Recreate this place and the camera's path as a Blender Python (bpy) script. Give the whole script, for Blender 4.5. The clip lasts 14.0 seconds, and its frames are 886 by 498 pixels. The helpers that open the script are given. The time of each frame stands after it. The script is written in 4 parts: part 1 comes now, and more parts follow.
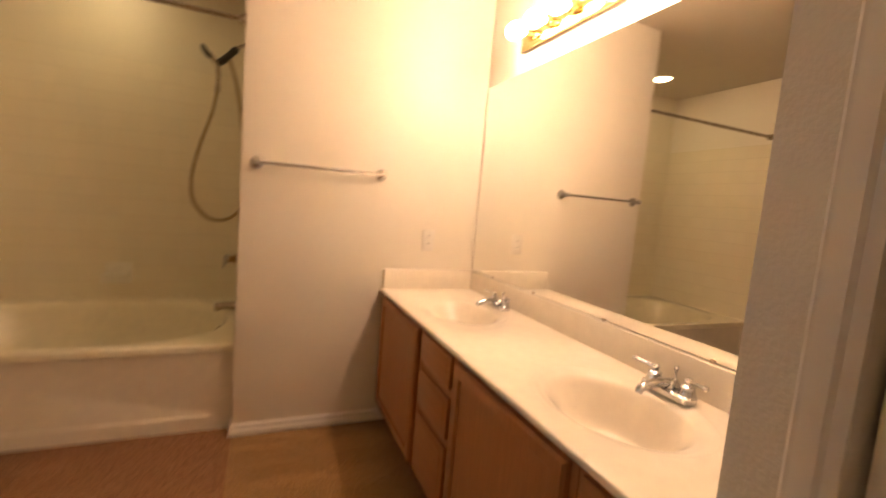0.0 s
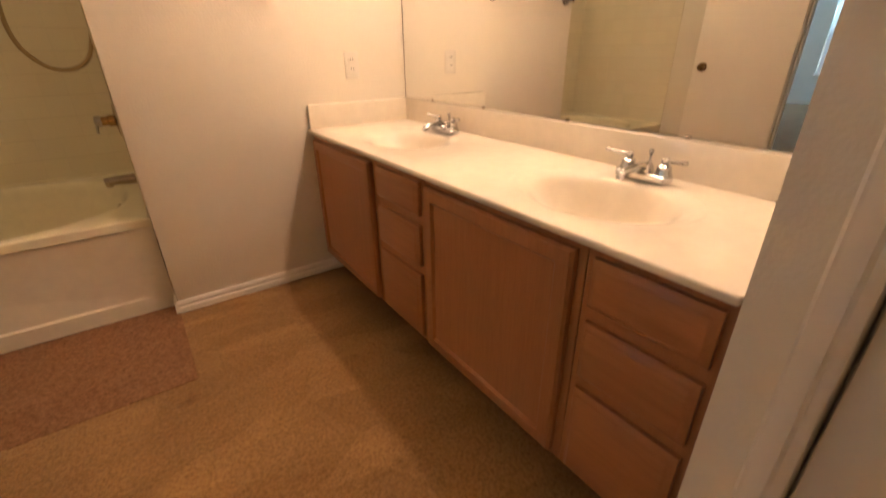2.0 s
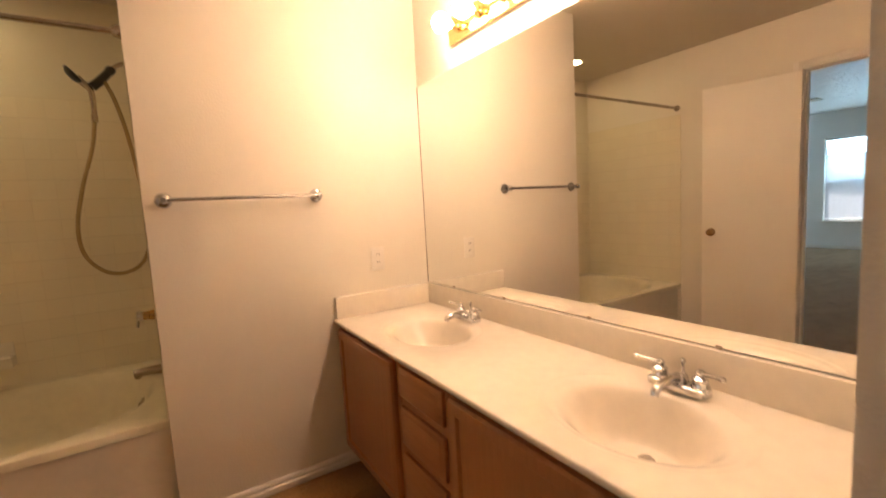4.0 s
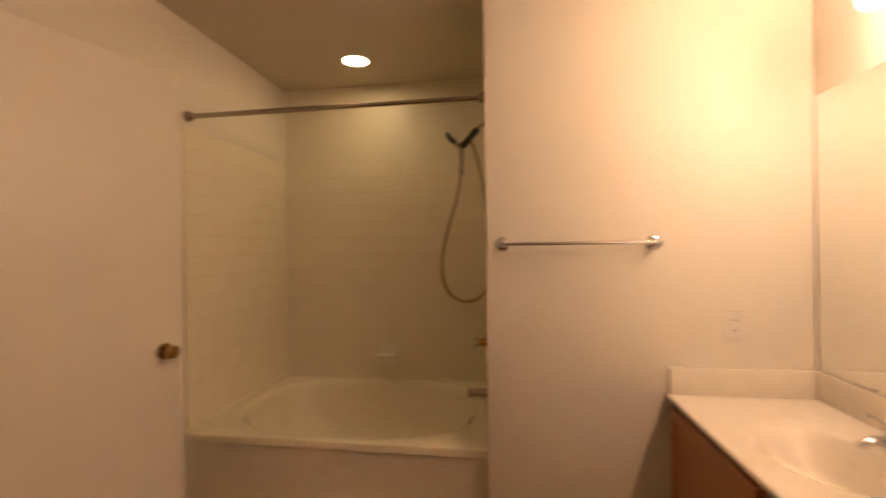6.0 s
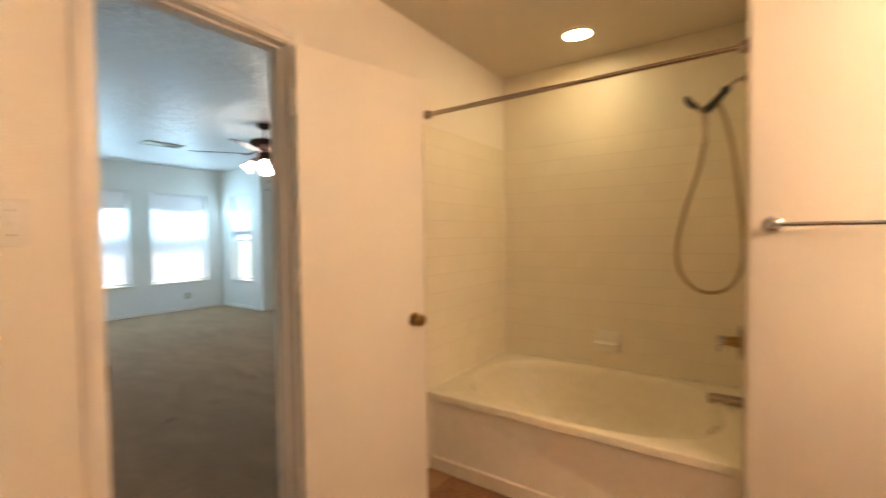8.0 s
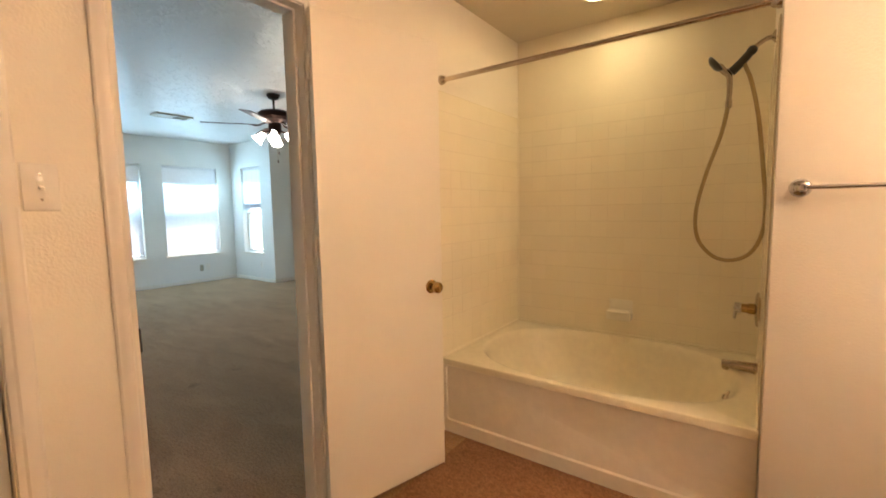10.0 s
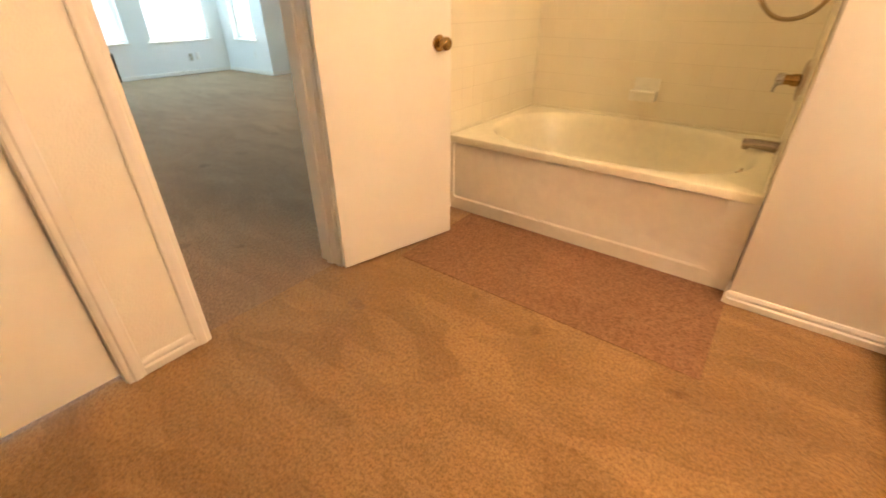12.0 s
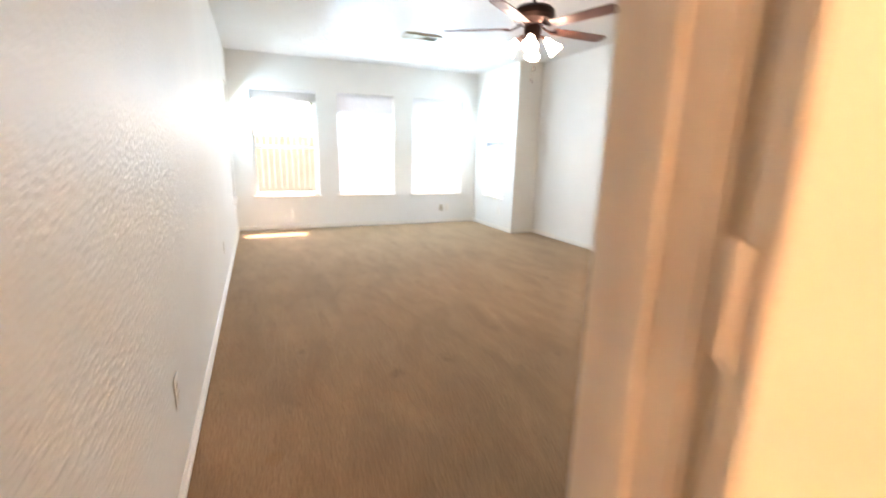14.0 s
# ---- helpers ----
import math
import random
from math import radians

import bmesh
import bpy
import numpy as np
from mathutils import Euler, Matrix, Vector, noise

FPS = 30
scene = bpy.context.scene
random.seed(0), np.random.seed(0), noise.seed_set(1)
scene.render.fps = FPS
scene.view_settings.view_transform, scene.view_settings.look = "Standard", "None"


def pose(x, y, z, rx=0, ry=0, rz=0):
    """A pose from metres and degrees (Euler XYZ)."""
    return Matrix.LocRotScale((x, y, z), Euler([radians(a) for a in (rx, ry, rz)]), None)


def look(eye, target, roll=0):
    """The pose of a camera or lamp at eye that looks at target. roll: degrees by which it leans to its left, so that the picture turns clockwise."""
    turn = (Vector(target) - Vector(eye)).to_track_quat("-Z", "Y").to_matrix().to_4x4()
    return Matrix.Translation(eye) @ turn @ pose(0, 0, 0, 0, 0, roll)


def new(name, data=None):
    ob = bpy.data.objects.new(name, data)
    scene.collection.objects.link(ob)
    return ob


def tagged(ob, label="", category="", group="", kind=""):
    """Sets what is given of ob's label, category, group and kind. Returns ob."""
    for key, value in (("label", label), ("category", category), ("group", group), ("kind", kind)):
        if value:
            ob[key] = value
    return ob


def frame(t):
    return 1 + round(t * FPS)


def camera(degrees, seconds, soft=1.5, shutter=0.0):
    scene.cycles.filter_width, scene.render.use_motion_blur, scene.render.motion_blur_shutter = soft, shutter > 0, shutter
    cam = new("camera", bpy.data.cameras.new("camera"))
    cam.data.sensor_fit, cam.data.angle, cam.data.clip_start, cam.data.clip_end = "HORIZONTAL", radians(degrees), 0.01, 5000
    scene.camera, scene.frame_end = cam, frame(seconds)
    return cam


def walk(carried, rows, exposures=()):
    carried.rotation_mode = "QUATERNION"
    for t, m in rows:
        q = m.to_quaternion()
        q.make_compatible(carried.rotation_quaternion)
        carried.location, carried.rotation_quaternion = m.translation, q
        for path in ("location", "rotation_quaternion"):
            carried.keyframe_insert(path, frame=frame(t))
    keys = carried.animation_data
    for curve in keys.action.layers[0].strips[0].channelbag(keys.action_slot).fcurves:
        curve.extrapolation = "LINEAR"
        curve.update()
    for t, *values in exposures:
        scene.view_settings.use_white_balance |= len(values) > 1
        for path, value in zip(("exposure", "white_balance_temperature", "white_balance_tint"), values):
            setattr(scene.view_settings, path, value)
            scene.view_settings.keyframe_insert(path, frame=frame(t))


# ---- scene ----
cam = camera(92.1, 14.0, shutter=0.7)
PATH = [
    (0, (1.571, -2.179, 1.195), (2.347, -0.346, 0.993), 4.8),
    (0.5, (1.547, -2.068, 1.212), (2.583, -0.359, 1.124), 0.0),
    (1, (1.513, -2.025, 1.163), (2.637, -0.407, 0.819), -0.1),
    (1.5, (1.508, -2.007, 1.117), (2.597, -0.456, 0.479), -0.3),
    (2, (1.499, -2.01, 1.063), (2.538, -0.527, 0.213), -0.7),
    (2.5, (1.499, -2.012, 1.042), (2.517, -0.572, 0.1), -1.0),
    (3, (1.517, -2.005, 1.086), (2.592, -0.491, 0.342), -1.5),
    (3.2, (1.525, -2.002, 1.127), (2.639, -0.442, 0.558), -1.3),
    (5.3, (1.543, -1.843, 1.301), (2.084, 0.083, 1.304), -0.5),
    (5.5, (1.546, -1.817, 1.304), (1.812, 0.165, 1.327), 0.1),
    (6, (1.545, -1.776, 1.304), (1.252, 0.202, 1.306), -0.7),
    (6.5, (1.523, -1.771, 1.298), (0.847, 0.111, 1.272), -0.4),
    (7, (1.495, -1.771, 1.299), (0.619, 0.027, 1.268), -0.2),
    (7.5, (1.481, -1.775, 1.298), (0.526, -0.018, 1.265), -0.4),
    (8, (1.441, -1.802, 1.297), (0.297, -0.162, 1.237), -0.7),
    (8.2, (1.413, -1.832, 1.294), (0.148, -0.285, 1.225), -0.7),
    (10.3, (1.409, -1.825, 1.259), (0.28, -0.193, 1.007), -0.4),
    (10.5, (1.408, -1.82, 1.222), (0.318, -0.188, 0.84), -0.4),
    (11, (1.41, -1.824, 1.139), (0.372, -0.266, 0.436), -0.2),
    (11.5, (1.417, -1.821, 1.079), (0.397, -0.373, 0.149), -0.6),
    (12, (1.403, -1.807, 1.058), (0.348, -0.432, 0.059), -0.2),
    (12.5, (1.234, -1.691, 1.035), (0.054, -0.449, 0.004), 0.7),
    (13, (0.933, -1.515, 1.108), (-0.455, -0.389, 0.211), -2.8),
    (13.5, (0.61, -1.288, 1.131), (-1.026, -0.324, 0.502), -0.4),
    (14, (0.228, -1.099, 1.236), (-1.562, -0.325, 0.797), 1.3),
]
EXPOSURES = [(0, 2.3, 6800, 12), (0.5, 2.3, 6700, 11), (1.0, 2.15, 6500, 10), (1.5, 2.2, 6450, 11), (2.0, 2.45, 6450, 11), (2.5, 2.85, 6400, 13), (3.0, 3.15, 6450, 13), (3.2, 3.1, 6450, 13), (3.7, 2.5, 6550, 12), (4.3, 2.2, 6600, 12), (5.3, 1.98, 6550, 13), (5.5, 1.95, 6700, 13), (6.0, 1.9, 6850, 15), (6.5, 2.1, 6850, 15), (7.5, 2.75, 6700, 13), (8.0, 2.85, 6550, 9), (10.5, 2.9, 6600, 8), (11.0, 3.05, 6550, 7), (12.0, 3.6, 6600, 5), (12.5, 3.78, 6500, 7), (13.0, 3.84, 6500, 10), (13.5, 3.86, 6700, 15), (14.0, 3.9, 7700, 24)]
walk(cam, [(t, look(eye, target, roll)) for t, eye, target, roll in PATH], EXPOSURES)

# ---- world, sun, exposure ----
world = bpy.data.worlds.new("sky")
scene.world = world
world.use_nodes = True
wn = world.node_tree
sky = wn.nodes.new("ShaderNodeTexSky")
sky.sky_type = "NISHITA"
sky.sun_disc = False
sky.sun_elevation = radians(56)
sky.sun_rotation = radians(-80)
wn.links.new(sky.outputs[0], wn.nodes["Background"].inputs[0])
wn.nodes["Background"].inputs[1].default_value = 0.15

sun = new("sun", bpy.data.lights.new("sun", "SUN"))
sun.data.energy = 2.0
sun.data.angle = radians(0.5)
sun.data.color = (1.0, 0.95, 0.87)
sun.matrix_world = look((-20, 6, 22), (-6, 1, 0))


def window_lamp(at, towards, width, height, power):
    """The sky's light in a window's opening."""
    la = new("window_daylight", bpy.data.lights.new("window_daylight", "AREA"))
    la.data.shape, la.data.size, la.data.size_y = "RECTANGLE", width, height
    la.data.energy, la.data.color = power, (0.43, 0.745, 1.0)
    la.matrix_world = look(at, towards)
    return la


DAY = 5.6
for y0, y1 in ((0.112, 1.04), (1.37, 2.305)):
    mid_y, wide = (y0 + y1) / 2, y1 - y0 - 0.08
    window_lamp((-6.966, mid_y, 1.71), (-3.9, mid_y, 0.5), wide, 0.74, DAY)
    window_lamp((-6.966, mid_y, 0.91), (0, mid_y, 0.91), wide, 0.66, DAY * 0.06)
window_lamp((-6.22, 2.653, 1.71), (-6.22, 0, 0.8), 0.55, 0.74, DAY * 0.42)
window_lamp((-6.46, -1.50, 1.71), (-6.46, 0, 0.8), 0.55, 0.74, DAY * 0.6)

BULB = 15.6        # globe bulbs over the mirror
CAN = 12.5          # recessed lamp over the tub
FAN_LAMP = 6.0     # fan's glass shades
WARM = (1.0, 0.69, 0.50)


# ---- materials ----
def nodes_of(name):
    m = bpy.data.materials.new(name)
    m.use_nodes = True
    nt = m.node_tree
    return m, nt, nt.nodes["Principled BSDF"]


def coords(nt, scale=(1, 1, 1)):
    tc = nt.nodes.new("ShaderNodeTexCoord")
    mp = nt.nodes.new("ShaderNodeMapping")
    mp.inputs["Scale"].default_value = scale
    nt.links.new(tc.outputs["Object"], mp.inputs["Vector"])
    return mp.outputs["Vector"]


def noise_tex(nt, vec, scale, detail=4.0, rough=0.55):
    n = nt.nodes.new("ShaderNodeTexNoise")
    n.inputs["Scale"].default_value = scale
    n.inputs["Detail"].default_value = detail
    n.inputs["Roughness"].default_value = rough
    nt.links.new(vec, n.inputs["Vector"])
    return n.outputs["Fac"]


def ramp(nt, fac, stops):
    r = nt.nodes.new("ShaderNodeValToRGB")
    while len(r.color_ramp.elements) < len(stops):
        r.color_ramp.elements.new(0.5)
    for e, (p, c) in zip(r.color_ramp.elements, stops):
        e.position = p
        e.color = (*c, 1) if len(c) == 3 else c
    nt.links.new(fac, r.inputs["Fac"])
    return r.outputs["Color"]


def mix(nt, fac, a, b, how="MIX"):
    m = nt.nodes.new("ShaderNodeMix")
    m.data_type = "RGBA"
    m.blend_type = how
    if isinstance(fac, float):
        m.inputs[0].default_value = fac
    else:
        nt.links.new(fac, m.inputs[0])
    for s, v in ((m.inputs[6], a), (m.inputs[7], b)):
        if isinstance(v, tuple):
            s.default_value = (*v, 1)
        else:
            nt.links.new(v, s)
    return m.outputs[2]


def bump(nt, bsdf, height, strength, dist, below=None):
    b = nt.nodes.new("ShaderNodeBump")
    b.inputs["Strength"].default_value = strength
    b.inputs["Distance"].default_value = dist
    nt.links.new(height, b.inputs["Height"])
    if below is not None:
        nt.links.new(below, b.inputs["Normal"])
    nt.links.new(b.outputs[0], bsdf.inputs["Normal"])
    return b.outputs[0]


def shade(c, k):
    return tuple(min(1.0, v * k) for v in c)


def paint(name, col, rough=0.5, peel=0.0, peel_scale=70.0, knock=0.0, dirt=0.06):
    """Painted surface; peel: sprayed texture, knock: flattened plaster blobs."""
    m, nt, b = nodes_of(name)
    v = coords(nt)
    big = noise_tex(nt, v, 1.3, 5, 0.6)
    fine = noise_tex(nt, v, 38, 3)
    c = ramp(nt, big, [(0.25, shade(col, 1 - dirt)), (0.75, shade(col, 1 + dirt * 0.5))])
    c = mix(nt, 0.12, c, ramp(nt, fine, [(0.3, shade(col, 0.9)), (0.7, col)]))
    nt.links.new(c, b.inputs["Base Color"])
    b.inputs["Roughness"].default_value = rough
    below = None
    if peel:
        below = bump(nt, b, ramp(nt, noise_tex(nt, v, peel_scale, 2, 0.5), [(0.38, (0, 0, 0)), (0.66, (1, 1, 1))]), peel, 0.004)
    if knock:
        blobs = ramp(nt, noise_tex(nt, v, 11, 5, 0.62), [(0.47, (0, 0, 0)), (0.53, (1, 1, 1))])
        bump(nt, b, blobs, knock, 0.006, below)
    return m


def metal(name, col, rough, scratch=0.15):
    m, nt, b = nodes_of(name)
    v = coords(nt)
    b.inputs["Metallic"].default_value = 1.0
    c = ramp(nt, noise_tex(nt, v, 60, 4), [(0.3, shade(col, 0.93)), (0.7, col)])
    nt.links.new(c, b.inputs["Base Color"])
    r = ramp(nt, noise_tex(nt, v, 9, 4, 0.6), [(0.3, (rough,) * 3), (0.75, (rough + scratch,) * 3)])
    nt.links.new(r, b.inputs["Roughness"])
    return m


def plastic(name, col, rough=0.35):
    m, nt, b = nodes_of(name)
    v = coords(nt)
    c = ramp(nt, noise_tex(nt, v, 20, 4), [(0.3, shade(col, 0.93)), (0.7, col)])
    nt.links.new(c, b.inputs["Base Color"])
    b.inputs["Roughness"].default_value = rough
    return m


def glow(name, col, strength):
    m, nt, b = nodes_of(name)
    b.inputs["Base Color"].default_value = (0.9, 0.9, 0.88, 1)
    b.inputs["Emission Color"].default_value = (*col, 1)
    b.inputs["Emission Strength"].default_value = strength
    b.inputs["Roughness"].default_value = 0.3
    return m


def oak(name, axis):
    """Honey oak; the grain runs along axis 1 (y) or 2 (z)."""
    m, nt, b = nodes_of(name)
    s = [16.0, 16.0, 16.0]
    s[axis] = 0.7
    v = coords(nt, tuple(s))
    oi = nt.nodes.new("ShaderNodeObjectInfo")
    off = nt.nodes.new("ShaderNodeVectorMath")
    off.operation = "ADD"
    sc = nt.nodes.new("ShaderNodeVectorMath")
    sc.operation = "SCALE"
    sc.inputs[0].default_value = (7.0, 5.0, 3.0)
    nt.links.new(oi.outputs["Random"], sc.inputs["Scale"])
    nt.links.new(v, off.inputs[0])
    nt.links.new(sc.outputs[0], off.inputs[1])
    grain = noise_tex(nt, off.outputs[0], 4.0, 8, 0.65)
    pores = noise_tex(nt, off.outputs[0], 24.0, 4, 0.7)
    c = ramp(nt, grain, [(0.28, (0.37, 0.153, 0.057)), (0.5, (0.415, 0.178, 0.068)), (0.72, (0.455, 0.201, 0.081))])
    c = mix(nt, 0.28, c, ramp(nt, pores, [(0.35, (0.29, 0.112, 0.039)), (0.6, (0.445, 0.197, 0.078))]))
    nt.links.new(c, b.inputs["Base Color"])
    b.inputs["Roughness"].default_value = 0.36
    bump(nt, b, pores, 0.12, 0.002)
    return m


def carpet(name, light, dark, patch=1.0, brushed=radians(-32)):
    """Cut pile: fine tufts, patches of pile brushed one way or the other, and traffic wear."""
    m, nt, b = nodes_of(name)
    v = coords(nt)
    tuft = noise_tex(nt, v, 330, 3, 0.75)
    clump = noise_tex(nt, v, 92, 5, 0.8)
    warp = nt.nodes.new("ShaderNodeTexNoise")
    warp.inputs["Scale"].default_value = 1.3
    nt.links.new(v, warp.inputs["Vector"])
    bent = nt.nodes.new("ShaderNodeVectorMath")
    bent.operation = "MULTIPLY_ADD"
    bent.inputs[1].default_value = (0.35, 0.35, 0.0)
    nt.links.new(warp.outputs["Color"], bent.inputs[0])
    nt.links.new(v, bent.inputs[2])
    stretch = nt.nodes.new("ShaderNodeMapping")
    stretch.inputs["Rotation"].default_value = (0, 0, radians(18))
    stretch.inputs["Scale"].default_value = (1.0, 3.5, 1)
    nt.links.new(bent.outputs[0], stretch.inputs["Vector"])
    lanes = noise_tex(nt, stretch.outputs[0], 1.35, 3, 0.5)
    wear = noise_tex(nt, v, 1.5, 6, 0.62)
    half = mid(dark, light)
    c = ramp(nt, lanes, [(0.38, mid(dark, half)), (0.5, half), (0.58, mid(half, light))])
    c = mix(nt, 0.34 * patch, c, ramp(nt, wear, [(0.30, dark), (0.5, half), (0.68, light)]))
    c = mix(nt, 0.35 * patch, c, ramp(nt, noise_tex(nt, bent.outputs[0], 5.5, 3, 0.5), [(0.44, mid(dark, half)), (0.54, mid(half, light))]))
    strokes = nt.nodes.new("ShaderNodeMapping")
    strokes.inputs["Rotation"].default_value = (0, 0, radians(-38))
    strokes.inputs["Scale"].default_value = (1.0, 2.6, 1)
    nt.links.new(bent.outputs[0], strokes.inputs["Vector"])
    c = mix(nt, 0.26 * patch, c, ramp(nt, noise_tex(nt, strokes.outputs[0], 3.0, 5, 0.6), [(0.40, dark), (0.5, half), (0.58, light)]))
    ragged = nt.nodes.new("ShaderNodeTexNoise")
    ragged.inputs["Scale"].default_value = 9.0
    ragged.inputs["Detail"].default_value = 5.0
    nt.links.new(v, ragged.inputs["Vector"])
    edge = nt.nodes.new("ShaderNodeVectorMath")
    edge.operation = "MULTIPLY_ADD"
    edge.inputs[1].default_value = (0.04, 0.04, 0.0)
    nt.links.new(ragged.outputs["Color"], edge.inputs[0])
    nt.links.new(bent.outputs[0], edge.inputs[2])
    for turn, size, share in ((brushed, 3.2, 0.32), (brushed + 1.1, 5.2, 0.30)):
        swept = nt.nodes.new("ShaderNodeMapping")
        swept.inputs["Rotation"].default_value = (0, 0, turn)
        swept.inputs["Scale"].default_value = (0.55, 1.9, 1)
        nt.links.new(edge.outputs[0], swept.inputs["Vector"])
        cells = nt.nodes.new("ShaderNodeTexVoronoi")
        cells.feature, cells.voronoi_dimensions = "SMOOTH_F1", "2D"
        cells.inputs["Scale"].default_value = size
        cells.inputs["Smoothness"].default_value = 0.06
        nt.links.new(swept.outputs[0], cells.inputs["Vector"])
        one = nt.nodes.new("ShaderNodeSeparateColor")
        nt.links.new(cells.outputs["Color"], one.inputs[0])
        c = mix(nt, share * patch, c, ramp(nt, one.outputs[0], [(0.12, mid(dark, half)), (0.5, half), (0.88, light)]))
    spots = noise_tex(nt, v, 6.0, 2, 0.4)
    c = mix(nt, ramp(nt, spots, [(0.70, (0, 0, 0)), (0.76, (0.45, 0.45, 0.45))]), c, shade(dark, 0.6))
    c = mix(nt, 1.0, c, ramp(nt, clump, [(0.38, (0.62, 0.58, 0.54)), (0.56, (1.07, 1.07, 1.07))]), "MULTIPLY")
    c = mix(nt, 1.0, c, ramp(nt, noise_tex(nt, v, 42, 4, 0.7), [(0.34, (0.90, 0.89, 0.88)), (0.62, (1.04, 1.04, 1.04))]), "MULTIPLY")
    c = mix(nt, 1.0, c, ramp(nt, tuft, [(0.34, (0.74, 0.72, 0.70)), (0.60, (1, 1, 1))]), "MULTIPLY")
    nt.links.new(c, b.inputs["Base Color"])
    b.inputs["Roughness"].default_value = 1.0
    b.inputs["Specular IOR Level"].default_value = 0.1
    b.inputs["Sheen Weight"].default_value = 0.25 * patch
    b.inputs["Sheen Tint"].default_value = (1.0, 0.92, 0.78, 1)
    b.inputs["Sheen Roughness"].default_value = 0.5
    low = bump(nt, b, clump, 0.32, 0.005)
    bump(nt, b, tuft, 0.7, 0.004, low)
    return m


def mid(a, b):
    return tuple((p + q) / 2 for p, q in zip(a, b))


WALL = paint("cream_wall_paint", (0.835, 0.78, 0.668), 0.5, 0.15, 130)
# Yellower than WALL: the tub lamp's tint is put into this colour.
TUBWALL_LAMPLIT = paint("alcove_paint_lamp_tint", (0.79, 0.725, 0.56), 0.4, 0.15, 130)
BEDWALL = paint("bedroom_wall_paint", (0.80, 0.785, 0.74), 0.5, 0.35, 70)
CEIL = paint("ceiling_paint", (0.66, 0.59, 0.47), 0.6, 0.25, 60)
KNOCK = paint("knockdown_ceiling", (0.71, 0.695, 0.68), 0.40, 0.2, 60, 1.0)
TRIM = paint("trim_paint", (0.82, 0.77, 0.69), 0.36, 0.0)
LEAF = paint("door_paint", (0.83, 0.78, 0.675), 0.4, 0.05, 160)
CARPET = carpet("brown_carpet", (0.52, 0.308, 0.122), (0.215, 0.112, 0.039))
# Copy of the bathroom carpet with the bedroom's daylight put into its colour.
BEDCARPET_DAYLIT = carpet("beige_daylit_carpet", (0.48, 0.312, 0.180), (0.245, 0.150, 0.082), 0.6, radians(8))
PATCH = carpet("reddish_carpet", (0.385, 0.208, 0.108), (0.30, 0.156, 0.081), 0.25)
OAK_V, OAK_H = oak("oak_upright", 2), oak("oak_level", 1)
MARBLE = plastic("cultured_marble", (0.84, 0.775, 0.66), 0.2)
ACRYL = plastic("tub_acrylic", (0.84, 0.775, 0.59), 0.25)
APRON = plastic("apron_acrylic", (0.81, 0.745, 0.615), 0.4)
CHROME = metal("chrome", (0.62, 0.62, 0.63), 0.05, 0.05)
NICKEL = metal("worn_nickel", (0.50, 0.43, 0.36), 0.2, 0.06)
BRASS = metal("antique_brass", (0.44, 0.29, 0.115), 0.1, 0.08)
GOLD = metal("polished_brass", (0.92, 0.68, 0.28), 0.09, 0.06)
BRONZE = metal("oil_bronze", (0.04, 0.022, 0.018), 0.34)
BLACK = plastic("black_plastic", (0.03, 0.027, 0.024), 0.3)
GREY_HOSE = metal("hose_metal", (0.42, 0.32, 0.18), 0.36)
ALMOND = plastic("almond_plate", (0.82, 0.78, 0.70), 0.3)
DARK = plastic("dark_slot", (0.04, 0.03, 0.025), 0.5)
VENT = paint("vent_enamel", (0.50, 0.44, 0.30), 0.4)
SLAT = plastic("blind_slat", (0.84, 0.84, 0.84), 0.4)


def thin(m, share, col):
    """Lets a share of the light through a thin sheet."""
    nt = m.node_tree
    b, out = nt.nodes["Principled BSDF"], nt.nodes["Material Output"]
    tr = nt.nodes.new("ShaderNodeBsdfTranslucent")
    tr.inputs["Color"].default_value = (*col, 1)
    both = nt.nodes.new("ShaderNodeMixShader")
    both.inputs[0].default_value = share
    nt.links.new(b.outputs[0], both.inputs[1])
    nt.links.new(tr.outputs[0], both.inputs[2])
    nt.links.new(both.outputs[0], out.inputs[0])


thin(SLAT, 0.16, (0.80, 0.76, 0.84))
VINYL = paint("window_vinyl", (0.80, 0.80, 0.78), 0.35)
SEAL = plastic("cream_caulk", (0.79, 0.73, 0.56), 0.4)
GROUT = paint("grout", (0.67, 0.60, 0.435), 0.6)
BULB_GLASS = glow("bulb_glass", WARM, BULB)
CAN_GLASS = glow("can_lens", (1.0, 0.76, 0.42), CAN)
SHADE_GLASS = glow("frosted_shade", (1.0, 0.93, 0.82), FAN_LAMP)


def tile_mat():
    m, nt, b = nodes_of("glazed_tile")
    oi = nt.nodes.new("ShaderNodeObjectInfo")
    v = coords(nt)
    c = ramp(nt, oi.outputs["Random"], [(0.0, (0.815, 0.75, 0.58)), (1.0, (0.845, 0.78, 0.61))])
    c = mix(nt, 0.15, c, ramp(nt, noise_tex(nt, v, 9, 4), [(0.3, (0.79, 0.72, 0.545)), (0.7, (0.84, 0.775, 0.60))]))
    nt.links.new(c, b.inputs["Base Color"])
    b.inputs["Roughness"].default_value = 0.22
    return m


def mirror_mat():
    m, nt, b = nodes_of("mirror_silver")
    v = coords(nt)
    b.inputs["Metallic"].default_value = 1.0
    b.inputs["Base Color"].default_value = (0.90, 0.90, 0.87, 1)
    r = ramp(nt, noise_tex(nt, v, 5, 5), [(0.45, (0.0, 0.0, 0.0)), (0.9, (0.05, 0.05, 0.05))])
    nt.links.new(r, b.inputs["Roughness"])
    return m


